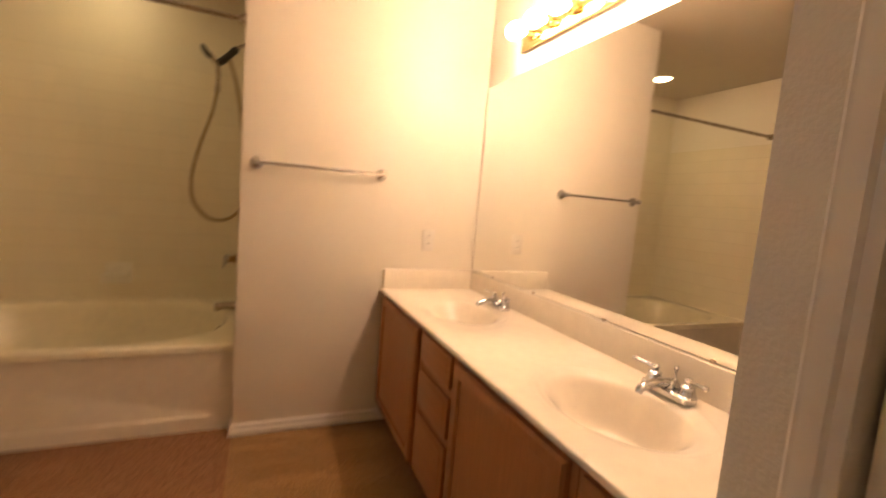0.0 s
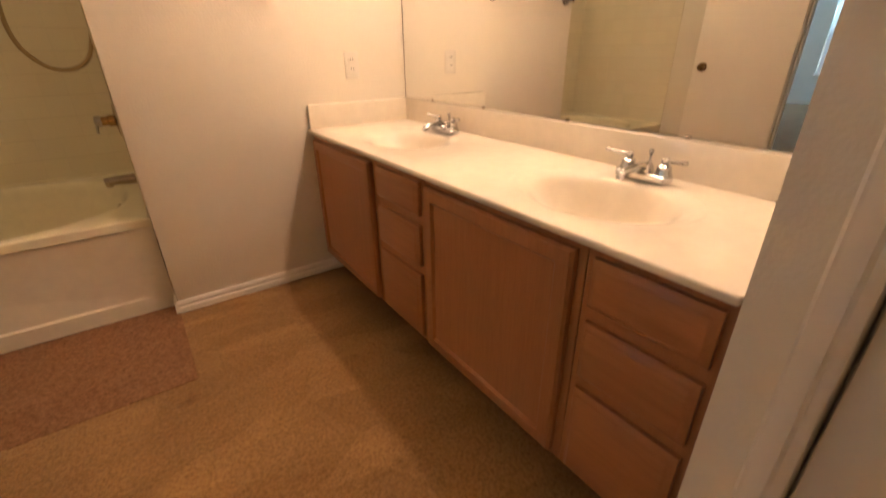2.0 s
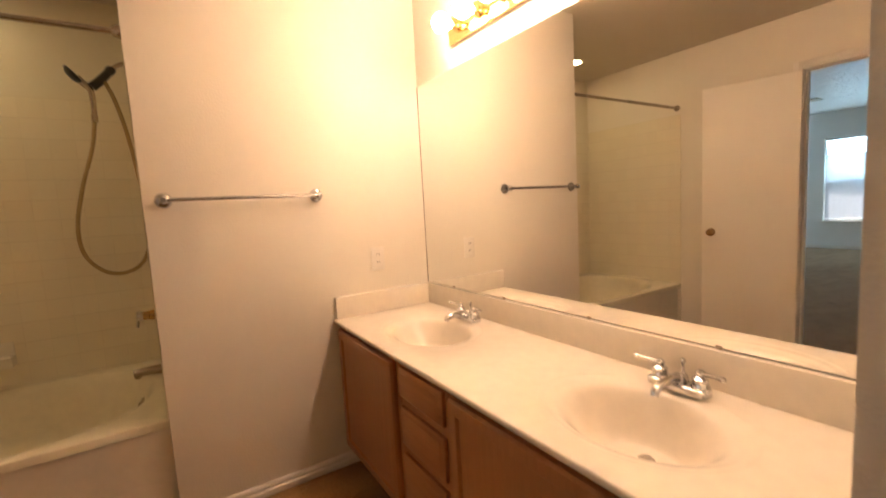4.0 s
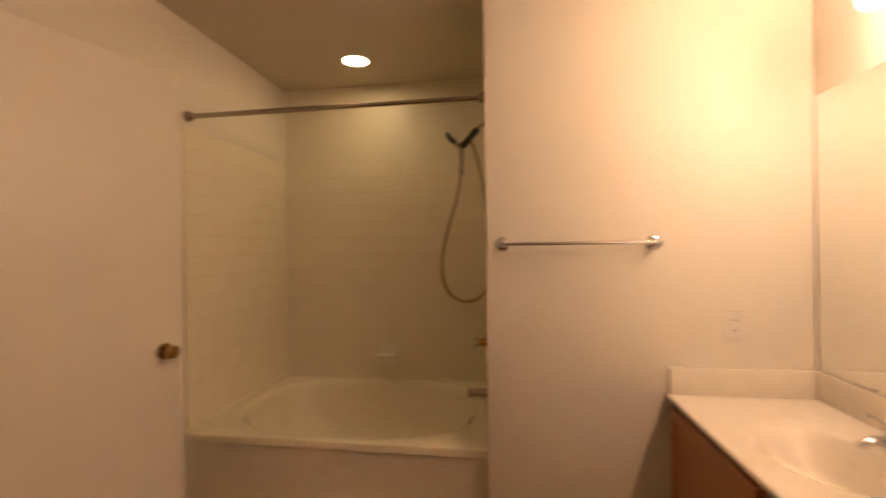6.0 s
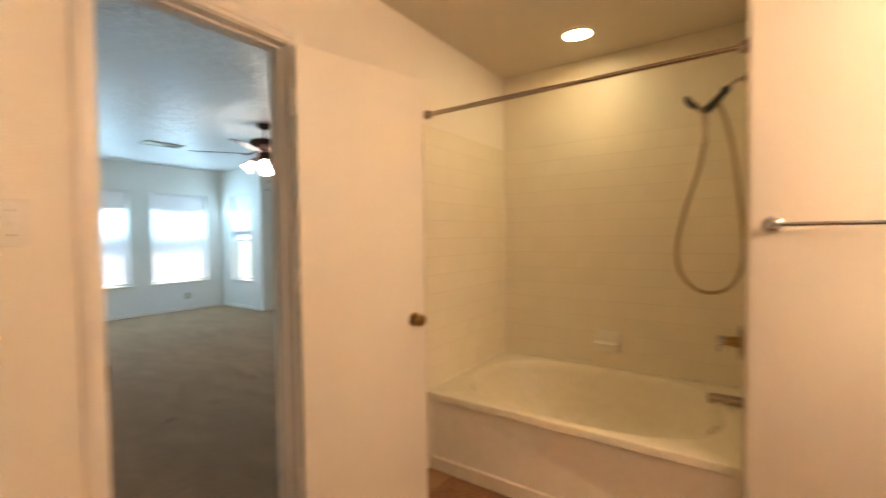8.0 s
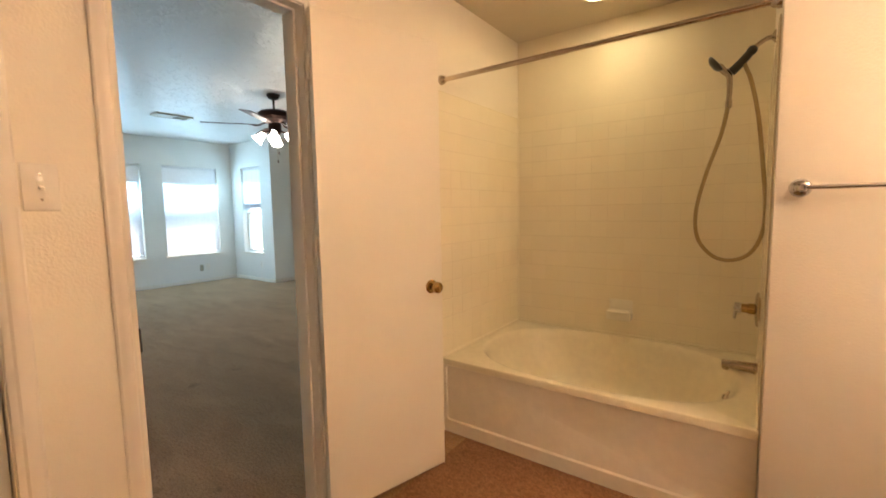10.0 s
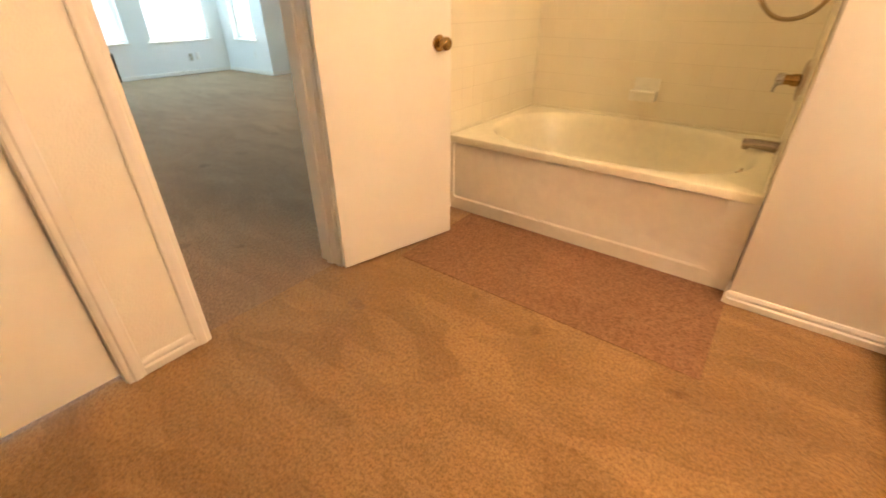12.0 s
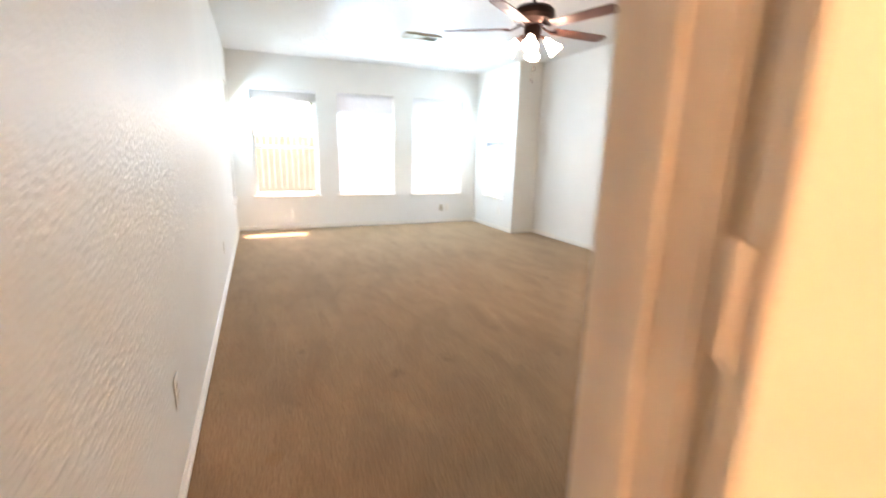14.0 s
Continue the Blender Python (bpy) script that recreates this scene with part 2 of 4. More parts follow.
def pane_mat():
    m, nt, b = nodes_of("window_glass")
    b.inputs["Base Color"].default_value = (1, 1, 1, 1)
    b.inputs["Transmission Weight"].default_value = 1.0
    b.inputs["Roughness"].default_value = 0.0
    b.inputs["IOR"].default_value = 1.05
    return m


def blade_mat():
    m, nt, b = nodes_of("fan_blade_wood")
    v = coords(nt, (1.5, 14, 14))
    c = ramp(nt, noise_tex(nt, v, 5, 6, 0.6), [(0.3, (0.06, 0.018, 0.011)), (0.7, (0.12, 0.038, 0.022))])
    nt.links.new(c, b.inputs["Base Color"])
    b.inputs["Roughness"].default_value = 0.55
    return m


def leaf_mat():
    m, nt, b = nodes_of("foliage")
    oi = nt.nodes.new("ShaderNodeNewGeometry")
    c = ramp(nt, oi.outputs["Random Per Island"], [(0.0, (0.035, 0.065, 0.02)), (1.0, (0.09, 0.13, 0.04))])
    nt.links.new(c, b.inputs["Base Color"])
    b.inputs["Roughness"].default_value = 0.6
    return m


TILE, MIRROR, PANE, BLADE, FOLIAGE = tile_mat(), mirror_mat(), pane_mat(), blade_mat(), leaf_mat()
LAWN = carpet("lawn_grass", (0.16, 0.20, 0.07), (0.09, 0.125, 0.04))
FENCE = paint("weathered_cedar", (0.42, 0.31, 0.21), 0.8, 0.2, 40, 0, 0.25)
BARK = paint("bark", (0.16, 0.11, 0.075), 0.9, 0.6, 30)
STUCCO = paint("outer_wall", (0.5, 0.42, 0.34), 0.8, 0.4, 50)


# ---- building helpers ----
def box(x0, x1, y0, y1, z0, z1, bev=0.0, seg=1, bm=None):
    """A box, added to bm or new, with bevelled edges."""
    b = bmesh.new()
    bmesh.ops.create_cube(b, size=1.0)
    bmesh.ops.scale(b, vec=(abs(x1 - x0), abs(y1 - y0), abs(z1 - z0)), verts=b.verts)
    bmesh.ops.translate(b, vec=((x0 + x1) / 2, (y0 + y1) / 2, (z0 + z1) / 2), verts=b.verts)
    if bev:
        bmesh.ops.bevel(b, geom=b.edges[:], offset=bev, segments=seg, affect="EDGES", profile=0.5)
    return b if bm is None else merge(bm, b)


def merge(a, b):
    tmp = bpy.data.meshes.new("tmp")
    b.to_mesh(tmp)
    b.free()
    a.from_mesh(tmp)
    bpy.data.meshes.remove(tmp)
    return a


def turned(bm, m):
    bmesh.ops.transform(bm, matrix=m, verts=bm.verts)
    return bm


def lathe(profile, seg=28):
    """Rows of (radius, height) turned round z."""
    bm = bmesh.new()
    rings = []
    for r, h in profile:
        if r < 1e-5:
            rings.append([bm.verts.new((0, 0, h))])
        else:
            rings.append([bm.verts.new((r * math.cos(2 * math.pi * i / seg), r * math.sin(2 * math.pi * i / seg), h)) for i in range(seg)])
    for a, b in zip(rings, rings[1:]):
        for i in range(seg):
            j = (i + 1) % seg
            if len(a) == 1 and len(b) > 1:
                bm.faces.new((a[0], b[i], b[j]))
            elif len(b) == 1 and len(a) > 1:
                bm.faces.new((a[i], b[0], a[j]))
            elif len(a) > 1:
                bm.faces.new((a[i], b[i], b[j], a[j]))
    bmesh.ops.recalc_face_normals(bm, faces=bm.faces)
    return bm


def spline(pts, n=8):
    """Catmull-Rom points through pts."""
    p = [Vector(q) for q in pts]
    p = [p[0] * 2 - p[1]] + p + [p[-1] * 2 - p[-2]]
    out = []
    for i in range(1, len(p) - 2):
        a, b, c, d = p[i - 1:i + 3]
        for k in range(n):
            t = k / n
            out.append(0.5 * ((2 * b) + (c - a) * t + (2 * a - 5 * b + 4 * c - d) * t * t + (3 * b - a - 3 * c + d) * t ** 3))
    return out + [p[-2]]


def tube(pts, radius, seg=12, n=8, smooth=True, ribs=0.0):
    """A round tube through pts; radius: a number, or one for each end."""
    line = spline(pts, n) if smooth else [Vector(p) for p in pts]
    r0, r1 = radius if isinstance(radius, tuple) else (radius, radius)
    bm, rings = bmesh.new(), []
    side = None
    for i, p in enumerate(line):
        way = (line[min(i + 1, len(line) - 1)] - line[max(i - 1, 0)]).normalized()
        if side is None:
            side = way.orthogonal().normalized()
        side = (side - way * side.dot(way)).normalized()
        up = way.cross(side)
        r = r0 + (r1 - r0) * i / (len(line) - 1)
        if ribs:
            r += ribs * (i % 2)
        rings.append([bm.verts.new(p + side * r * math.cos(2 * math.pi * k / seg) + up * r * math.sin(2 * math.pi * k / seg)) for k in range(seg)])
    for a, b in zip(rings, rings[1:]):
        for k in range(seg):
            bm.faces.new((a[k], a[(k + 1) % seg], b[(k + 1) % seg], b[k]))
    bm.faces.new(rings[0][::-1])
    bm.faces.new(rings[-1])
    bmesh.ops.recalc_face_normals(bm, faces=bm.faces)
    return bm


BASE = {}


def finish(name, bm, mat, flat=False):
    me = bpy.data.meshes.new(name)
    bmesh.ops.recalc_face_normals(bm, faces=bm.faces)
    for e in bm.edges:
        e.smooth = len(e.link_faces) == 2 and e.calc_face_angle(3.2) < 0.6
    for f in bm.faces:
        f.smooth = not flat
    bm.to_mesh(me)
    bm.free()
    me.materials.append(mat)
    return me


def thing(name, at, label, category, group="", turn=0.0):
    """An Empty at a thing's base."""
    ob = new(name)
    ob.empty_display_size = 0.05
    ob.matrix_basis = pose(*at, 0, 0, turn)
    BASE[ob.name] = Vector(at)
    return tagged(ob, label, category, group)


def part(name, bm, mat, parent, label="", local=False):
    """One mesh under a thing or a part; local: bm is already in the thing's own frame."""
    if not local:
        bmesh.ops.translate(bm, vec=-BASE[parent.name], verts=bm.verts)
    ob = new(name, finish(name, bm, mat))
    ob.parent = parent
    BASE[ob.name] = BASE[parent.name].copy()
    return tagged(ob, label)


def struct(name, bm, mat, label, category, flat=False):
    ob = new(name, finish(name, bm, mat, flat))
    BASE[ob.name] = Vector((0, 0, 0))
    return tagged(ob, label, category, "", "structure")


def wall_boxes(axis, p0, p1, a0, a1, z0, z1, holes=()):
    """A wall between p0 and p1 along axis 'x' or 'y' (its normal), with openings (a0, a1, z0, z1) through it."""
    bm = bmesh.new()
    across = sorted({a0, a1, *(v for h in holes for v in h[:2])})
    up = sorted({z0, z1, *(v for h in holes for v in h[2:] if z0 < v < z1)})
    for u, v in zip(across, across[1:]):
        for lo, hi in zip(up, up[1:]):
            if any(h[0] <= (u + v) / 2 <= h[1] and h[2] <= (lo + hi) / 2 <= h[3] for h in holes):
                continue
            if axis == "x":
                box(p0, p1, u, v, lo, hi, bm=bm)
            else:
                box(u, v, p0, p1, lo, hi, bm=bm)
    bmesh.ops.remove_doubles(bm, verts=bm.verts, dist=1e-5)
    seen = {}
    for f in bm.faces:
        seen.setdefault(tuple(sorted(v.index for v in f.verts)), []).append(f)
    bmesh.ops.delete(bm, geom=[f for fs in seen.values() if len(fs) > 1 for f in fs], context="FACES")
    return bm


# ---- large structure ----
WX = 1.462            # end of the towel wall beside the tub
MX = 2.690            # mirror wall
CX = 2.154            # closet wall face
CY = -1.829           # end of the vanity niche
TY = 0.082            # tub apron
BY = 1.062            # back wall of the tub
H = 2.44              # bathroom ceiling
FX, LY, SY, NX, RY, HB = -6.891, -1.425, 2.578, -5.55, 2.985, 2.59   # bedroom
DOOR0, DOOR1, DOORH = -1.374, -0.768, 2.045
D2A, D2B = -2.30, -1.652

struct("floor_bathroom", box(-0.035, 3.0, -3.4, 3.2, -0.12, 0.0), CARPET, "brown cut-pile carpet with brushed lanes and wear", "carpet")
struct("floor_bedroom", box(-7.1, -0.035, -3.4, 3.2, -0.12, 0.0), BEDCARPET_DAYLIT, "cut-pile carpet with vacuum strokes, its daylight tone painted greyish beige", "carpet")

struct("wall_door", wall_boxes("x", -0.12, 0.0, -3.30, RY + 0.15, 0, 2.7,
       [(DOOR0 - 0.02, DOOR1 + 0.02, 0, DOORH + 0.02), (D2A - 0.02, D2B + 0.02, 0, DOORH + 0.02)]),
       WALL, "cream orange-peel wall with bedroom doorway", "wall")
struct("wall_towel", box(WX, MX, 0.0, 1.2, 0, 2.7, 0.006, 2), WALL, "cream orange-peel wall with towel bar", "wall")
struct("wall_mirror", box(MX, MX + 0.14, -3.30, 1.2, 0, 2.7), WALL, "cream painted wall behind the vanity mirror", "wall")
struct("wall_tub_back", box(0.0, WX, BY, BY + 0.14, 0, 2.7), TUBWALL_LAMPLIT, "cream wall behind the tub, coloured yellower for the lamp's tint", "wall")
struct("wall_closet", wall_boxes("x", CX, CX + 0.11, -3.30, CY, 0, 2.7, [(-2.68, -1.935, 0, DOORH + 0.02)]), WALL,
       "cream orange-peel wall end beside the closet door", "wall")
struct("wall_niche_end", box(CX + 0.11, MX, CY - 0.11, CY, 0, 2.7), WALL, "cream wall closing the vanity niche", "wall")
struct("wall_behind", box(0.0, MX, -3.42, -3.30, 0, 2.7), WALL, "plain cream wall at the closed end", "wall")
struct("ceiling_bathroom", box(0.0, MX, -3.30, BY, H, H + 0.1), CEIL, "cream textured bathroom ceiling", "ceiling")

WIN = (0.53, 2.115)
FAR_WIN = [(-1.145, -0.20), (0.112, 1.04), (1.37, 2.305)]
SIDE_WIN = (-6.54, -5.90)
SOUTH_WIN = (-6.78, -6.14)
struct("wall_bedroom_far", wall_boxes("x", FX - 0.16, FX, LY - 0.16, SY + 0.16, 0, 2.75, [(a, b, *WIN) for a, b in FAR_WIN]),
       BEDWALL, "pale textured wall with three tall windows", "wall")
struct("wall_bedroom_south", wall_boxes("y", LY - 0.16, LY, FX, -0.12, 0, 2.75, [(*SOUTH_WIN, *WIN)]),
       BEDWALL, "long pale textured bedroom wall", "wall")
struct("wall_bay", wall_boxes("y", SY, SY + 0.16, FX, NX, 0, 2.75, [(*SIDE_WIN, *WIN)]), BEDWALL, "pale side wall of the window bay", "wall")
struct("wall_bay_return", box(NX - 0.16, NX, SY + 0.16, RY, 0, 2.75), BEDWALL, "pale return wall beside the window bay", "wall")
struct("wall_bedroom_north", box(NX - 0.16, -0.12, RY, RY + 0.16, 0, 2.75), BEDWALL, "pale bedroom wall", "wall")
struct("ceiling_bedroom", box(FX, -0.12, LY, RY, HB, HB + 0.1), KNOCK, "white knockdown-textured bedroom ceiling", "ceiling")
box_roof = box(-7.2, 3.0, -3.5, 3.3, 2.76, 2.9)
struct("roof_slab", box_roof, STUCCO, "plain roof closing the rooms", "roof")


def profile_strip(section, length):
    """A moulding: section of (out, across) points swept over a length along z."""
    bm = bmesh.new()
    lo = [bm.verts.new((o, a, 0)) for o, a in section]
    hi = [bm.verts.new((o, a, length)) for o, a in section]
    n = len(section)
    for i in range(n):
        j = (i + 1) % n
        bm.faces.new((lo[i], lo[j], hi[j], hi[i]))
    bm.faces.new(lo[::-1])
    bm.faces.new(hi)
    bmesh.ops.recalc_face_normals(bm, faces=bm.faces)
    return bm


CASING = [(0, 0), (0.010, 0), (0.0125, 0.004), (0.0125, 0.014), (0.017, 0.020), (0.017, 0.036), (0.013, 0.043), (0.013, 0.049), (0.009, 0.054), (0, 0.054)]
BASEB = [(0, 0), (0.013, 0), (0.014, 0.003), (0.014, 0.026), (0.0075, 0.031), (0.0075, 0.036), (0.0115, 0.041), (0.0115, 0.047), (0.006, 0.056), (0, 0.058)]


def casing(name, wall_x, side, y_in0, y_in1, top, label, legs=2):
    """Door casing on the wall face at wall_x; side: +1 faces +x. Two legs and a head."""
    t = thing(name, (wall_x, (y_in0 + y_in1) / 2, 0), label, "door trim")
    t["kind"] = "structure"
    flip = Matrix.Diagonal((side, 1, 1, 1))
    for y, s in ((y_in0, -1), (y_in1, 1))[2 - legs:]:
        bm = profile_strip(CASING, top + 0.054)
        turned(bm, Matrix.Translation((wall_x, y, 0)) @ flip @ Matrix.Diagonal((1, s, 1, 1)))
        part("casing_leg", bm, TRIM, t)
    bm = profile_strip(CASING, y_in1 - y_in0 - 0.002)
    turned(bm, Matrix.Translation((wall_x, y_in0 + 0.001, top)) @ flip @ Matrix(((1, 0, 0, 0), (0, 0, 1, 0), (0, 1, 0, 0), (0, 0, 0, 1))))
    part("casing_head", bm, TRIM, t)
    return t


def jamb(name, x0, x1, y0, y1, top, stop_x, label):
    """Jamb lining of an opening with a stop strip at stop_x."""
    t = thing(name, ((x0 + x1) / 2, (y0 + y1) / 2, 0), label, "door frame")
    t["kind"] = "structure"
    for y, s in ((y0, -1), (y1, 1)):
        part("jamb_side", box(x0, x1, y, y + s * 0.019, 0, top, 0.0015), TRIM, t)
        part("stop", box(stop_x, stop_x + 0.034, y - s * 0.0105, y - s * 0.0005, 0, top - 0.0005, 0.002), TRIM, t)
    part("jamb_head", box(x0, x1, y0 - 0.019, y1 + 0.019, top, top + 0.019, 0.0015), TRIM, t)
    part("stop", box(stop_x, stop_x + 0.034, y0 + 0.011, y1 - 0.011, top - 0.0105, top - 0.0005, 0.002), TRIM, t)
    return t


frame_1 = jamb("door_frame_1", -0.121, 0.001, DOOR0, DOOR1, DOORH, -0.075, "cream painted jamb of the bedroom doorway")
casing("door_casing_1", 0.0, 1, DOOR0 - 0.004, DOOR1 + 0.004, DOORH + 0.004, "cream moulded casing round the bedroom doorway")
casing("door_casing_2", -0.12, -1, DOOR0 - 0.004, DOOR1 + 0.004, DOORH + 0.004, "cream moulded casing on the bedroom side")
jamb("door_frame_2", -0.121, 0.001, D2A, D2B, DOORH, -0.10, "cream painted jamb of a closed door")
casing("door_casing_3", 0.0, 1, D2A - 0.004, D2B + 0.004, DOORH + 0.004, "cream moulded casing round a closed door")
casing("door_casing_4", CX, -1, -2.66, -1.955, DOORH, "cream moulded casing of the closet door")
jamb("door_frame_3", CX - 0.001, CX + 0.111, -2.66, -1.955, DOORH, CX + 0.068, "cream painted jamb of the closet door")
tagged(new("door_2", finish("door_2", box(-0.066, -0.031, D2A + 0.003, D2B - 0.003, 0.018, DOORH - 0.003, 0.0015), LEAF)),
       "closed flat cream door beside the doorway", "door", "", "structure")
tagged(new("door_3", finish("door_3", box(CX + 0.028, CX + 0.063, -2.655, -1.962, 0.018, DOORH - 0.004, 0.0015), LEAF)),
       "closed flat cream closet door", "door", "", "structure")
part("strike_plate", box(-0.045, -0.012, DOOR0 + 0.0002, DOOR0 + 0.0016, 0.885, 0.945, 0.0006), BRASS, frame_1, "dark brass strike plate")
part("strike_lip", box(-0.012, 0.0065, DOOR0 - 0.0035, DOOR0 + 0.0035, 0.878, 0.948, 0.002), DARK, frame_1, "dark worn strike lip")
part("strike_hole", box(-0.034, -0.021, DOOR0 + 0.0012, DOOR0 + 0.0022, 0.897, 0.933), DARK, frame_1, "dark latch hole")


def baseboard(name, p, q, out, label="cream moulded baseboard along the carpet"):
    """From p to q on the plan; out: unit normal towards the room."""
    p, q, o = Vector((*p, 0)), Vector((*q, 0)), Vector((*out, 0))
    along = (q - p).normalized()
    bm = profile_strip(BASEB, (q - p).length)
    m = Matrix(((o.x, 0, along.x, p.x), (o.y, 0, along.y, p.y), (0, 1, 0, 0.001), (0, 0, 0, 1)))
    return struct(name, turned(bm, m), TRIM, label, "baseboard")


baseboard("baseboard_1", (WX + 0.0, 0.0), (2.24, 0.0), (0, -1))
baseboard("baseboard_2", (WX, TY + 0.0), (WX, -0.012), (-1, 0))
baseboard("baseboard_3", (0.0, -1.595), (0.0, -1.425), (1, 0))
baseboard("baseboard_4", (0.0, -0.70), (0.0, TY), (1, 0))
baseboard("baseboard_5", (CX, -1.90), (CX, CY), (-1, 0))
baseboard("baseboard_6", (FX, LY), (FX, SY), (1, 0), "white moulded baseboard below the windows")
baseboard("baseboard_7", (-0.14, LY), (FX, LY), (0, 1), "white moulded baseboard along the long wall")
baseboard("baseboard_8", (FX, SY), (NX, SY), (0, -1), "white moulded baseboard in the window bay")
baseboard("baseboard_9", (NX, SY), (NX, RY), (1, 0), "white moulded baseboard on the return wall")
baseboard("baseboard_10", (NX, RY), (-0.14, RY), (0, -1), "white moulded baseboard on the bedroom wall")
baseboard("baseboard_11", (-0.12, -0.70), (-0.12, RY), (-1, 0), "white moulded baseboard beside the doorway")

# marks trodden into the carpet
def mark(x, y, rx, ry, seed):
    rnd = random.Random(seed)
    bm = bmesh.new()
    hub = bm.verts.new((x, y, 0.0018))
    ring = []
    for k in range(22):
        a = 2 * math.pi * k / 22
        q = 1 + rnd.uniform(-0.22, 0.22)
        ring.append(bm.verts.new((x + rx * q * math.cos(a), y + ry * q * math.sin(a), 0.0006)))
    for k in range(22):
        bm.faces.new((hub, ring[k], ring[(k + 1) % 22]))
    tagged(new("carpet_stain", finish("carpet_stain", bm, STAIN)), "small dark stain trodden into the brown carpet", "stain", "carpet stains")


STAIN = carpet("stained_carpet", (0.40, 0.235, 0.11), (0.22, 0.125, 0.057))
mark(-1.43, -1.11, 0.05, 0.035, 4)
mark(0.28, -0.92, 0.045, 0.028, 9)

# carpet pieces before the tub
for x0, x1 in ((0.165, 0.714), (0.716, 1.462)):
    tagged(new("carpet_patch", finish("carpet_patch", box(x0, x1, -0.528, TY - 0.004, 0.0005, 0.004, 0.001), PATCH)),
           "darker reddish carpet piece laid before the bathtub", "carpet patch", "carpet patches before the tub", "structure")


# ---- bathtub ----
def rect_hit(cx, cy, x0, x1, y0, y1, a):
    dx, dy = math.cos(a), math.sin(a)
    k = min(((x1 if dx > 0 else x0) - cx) / dx if abs(dx) > 1e-9 else 1e9, ((y1 if dy > 0 else y0) - cy) / dy if abs(dy) > 1e-9 else 1e9)
    return cx + dx * k, cy + dy * k


def plate_with_bowl(x0, x1, y0, y1, cx, cy, z, rings, seg=96, skirt=0.0, power=2.0):
    """A level plate with an oval hollow; rings: (half x, half y, drop, shift x, shift y)."""
    bm = bmesh.new()
    angs = [2 * math.pi * i / seg for i in range(seg)] + [math.atan2(y - cy, x - cx) % (2 * math.pi) for x in (x0, x1) for y in (y0, y1)]
    angs = sorted(set(round(a, 6) for a in angs))
    loops = []
    edge = [rect_hit(cx, cy, x0, x1, y0, y1, a) for a in angs]
    if skirt:
        loops.append([bm.verts.new((x, y, z - skirt)) for x, y in edge])
    loops.append([bm.verts.new((x, y, z)) for x, y in edge])
    for hx, hy, drop, sx, sy in rings:
        row = []
        for a in angs:
            dx, dy = math.cos(a), math.sin(a)
            r = (abs(dx / hx) ** power + abs(dy / hy) ** power) ** (-1 / power)
            row.append(bm.verts.new((cx + sx + dx * r, cy + sy + dy * r, z - drop)))
        loops.append(row)
    n = len(angs)
    for a, b in zip(loops, loops[1:]):
        for i in range(n):
            j = (i + 1) % n
            bm.faces.new((a[i], a[j], b[j], b[i]))
    bm.faces.new(loops[-1])
    bmesh.ops.recalc_face_normals(bm, faces=bm.faces)
    return bm


def rounded_rect(x0, x1, z0, z1, r, n=6):
    pts = []
    for cx, cz, a0 in ((x1 - r, z1 - r, 0), (x0 + r, z1 - r, 90), (x0 + r, z0 + r, 180), (x1 - r, z0 + r, 270)):
        for i in range(n + 1):
            a = radians(a0 + 90 * i / n)
            pts.append((cx + r * math.cos(a), cz + r * math.sin(a)))
    return pts


tub = thing("bathtub", (0.73, 0.57, 0.0), "cream acrylic oval bathtub set into the tiled alcove", "bathtub")
RIM = 0.432
bm = plate_with_bowl(0.002, WX - 0.002, TY - 0.003, BY - 0.002, 0.735, 0.575, RIM,
                     [(0.675, 0.462, -0.001, 0, 0), (0.665, 0.453, 0.001, 0, 0), (0.655, 0.444, 0.008, 0, 0), (0.645, 0.434, 0.022, 0, 0), (0.635, 0.424, 0.045, 0, 0),
                      (0.612, 0.402, 0.12, 0, 0), (0.575, 0.37, 0.21, 0.005, 0), (0.535, 0.335, 0.27, 0.01, 0), (0.47, 0.28, 0.308, 0.015, 0), (0.36, 0.2, 0.330, 0.02, 0), (0.12, 0.07, 0.336, 0.03, 0)], 96, 0.036, 2.6)
bmesh.ops.bevel(bm, geom=[e for e in bm.edges if e.is_valid and all(abs(v.co.z - RIM) < 1e-4 and v.co.y < TY for v in e.verts)], offset=0.007, segments=3, affect="EDGES", profile=0.5)
part("basin", bm, ACRYL, tub)
part("tile_flange", box(0.002, WX - 0.002, BY - 0.014, BY - 0.002, RIM - 0.002, 0.443, 0.004, 2), ACRYL, tub)
for xa, xb in ((0.002, 0.0125), (WX - 0.0125, WX - 0.002)):
    part("tile_flange", box(xa, xb, TY + 0.002, BY - 0.0142, RIM - 0.002, 0.443, 0.005, 2), ACRYL, tub)
for xa, xb, ya, yb, za, zb in ((0.003, 0.0125, BY - 0.0125, BY - 0.002, 0.4425, 1.916), (WX - 0.0125, WX - 0.003, BY - 0.0125, BY - 0.002, 0.4425, 1.916),
                               (0.010, WX - 0.010, BY - 0.0105, BY - 0.003, 0.4405, 0.4468), (0.003, 0.0095, TY + 0.003, BY - 0.013, 0.4405, 0.4468), (WX - 0.0095, WX - 0.003, TY + 0.003, BY - 0.013, 0.4405, 0.4468)):
    struct("trim_caulk", box(xa, xb, ya, yb, za, zb, 0.0025, 2), SEAL, "cream caulk bead along the tile joint", "caulk")


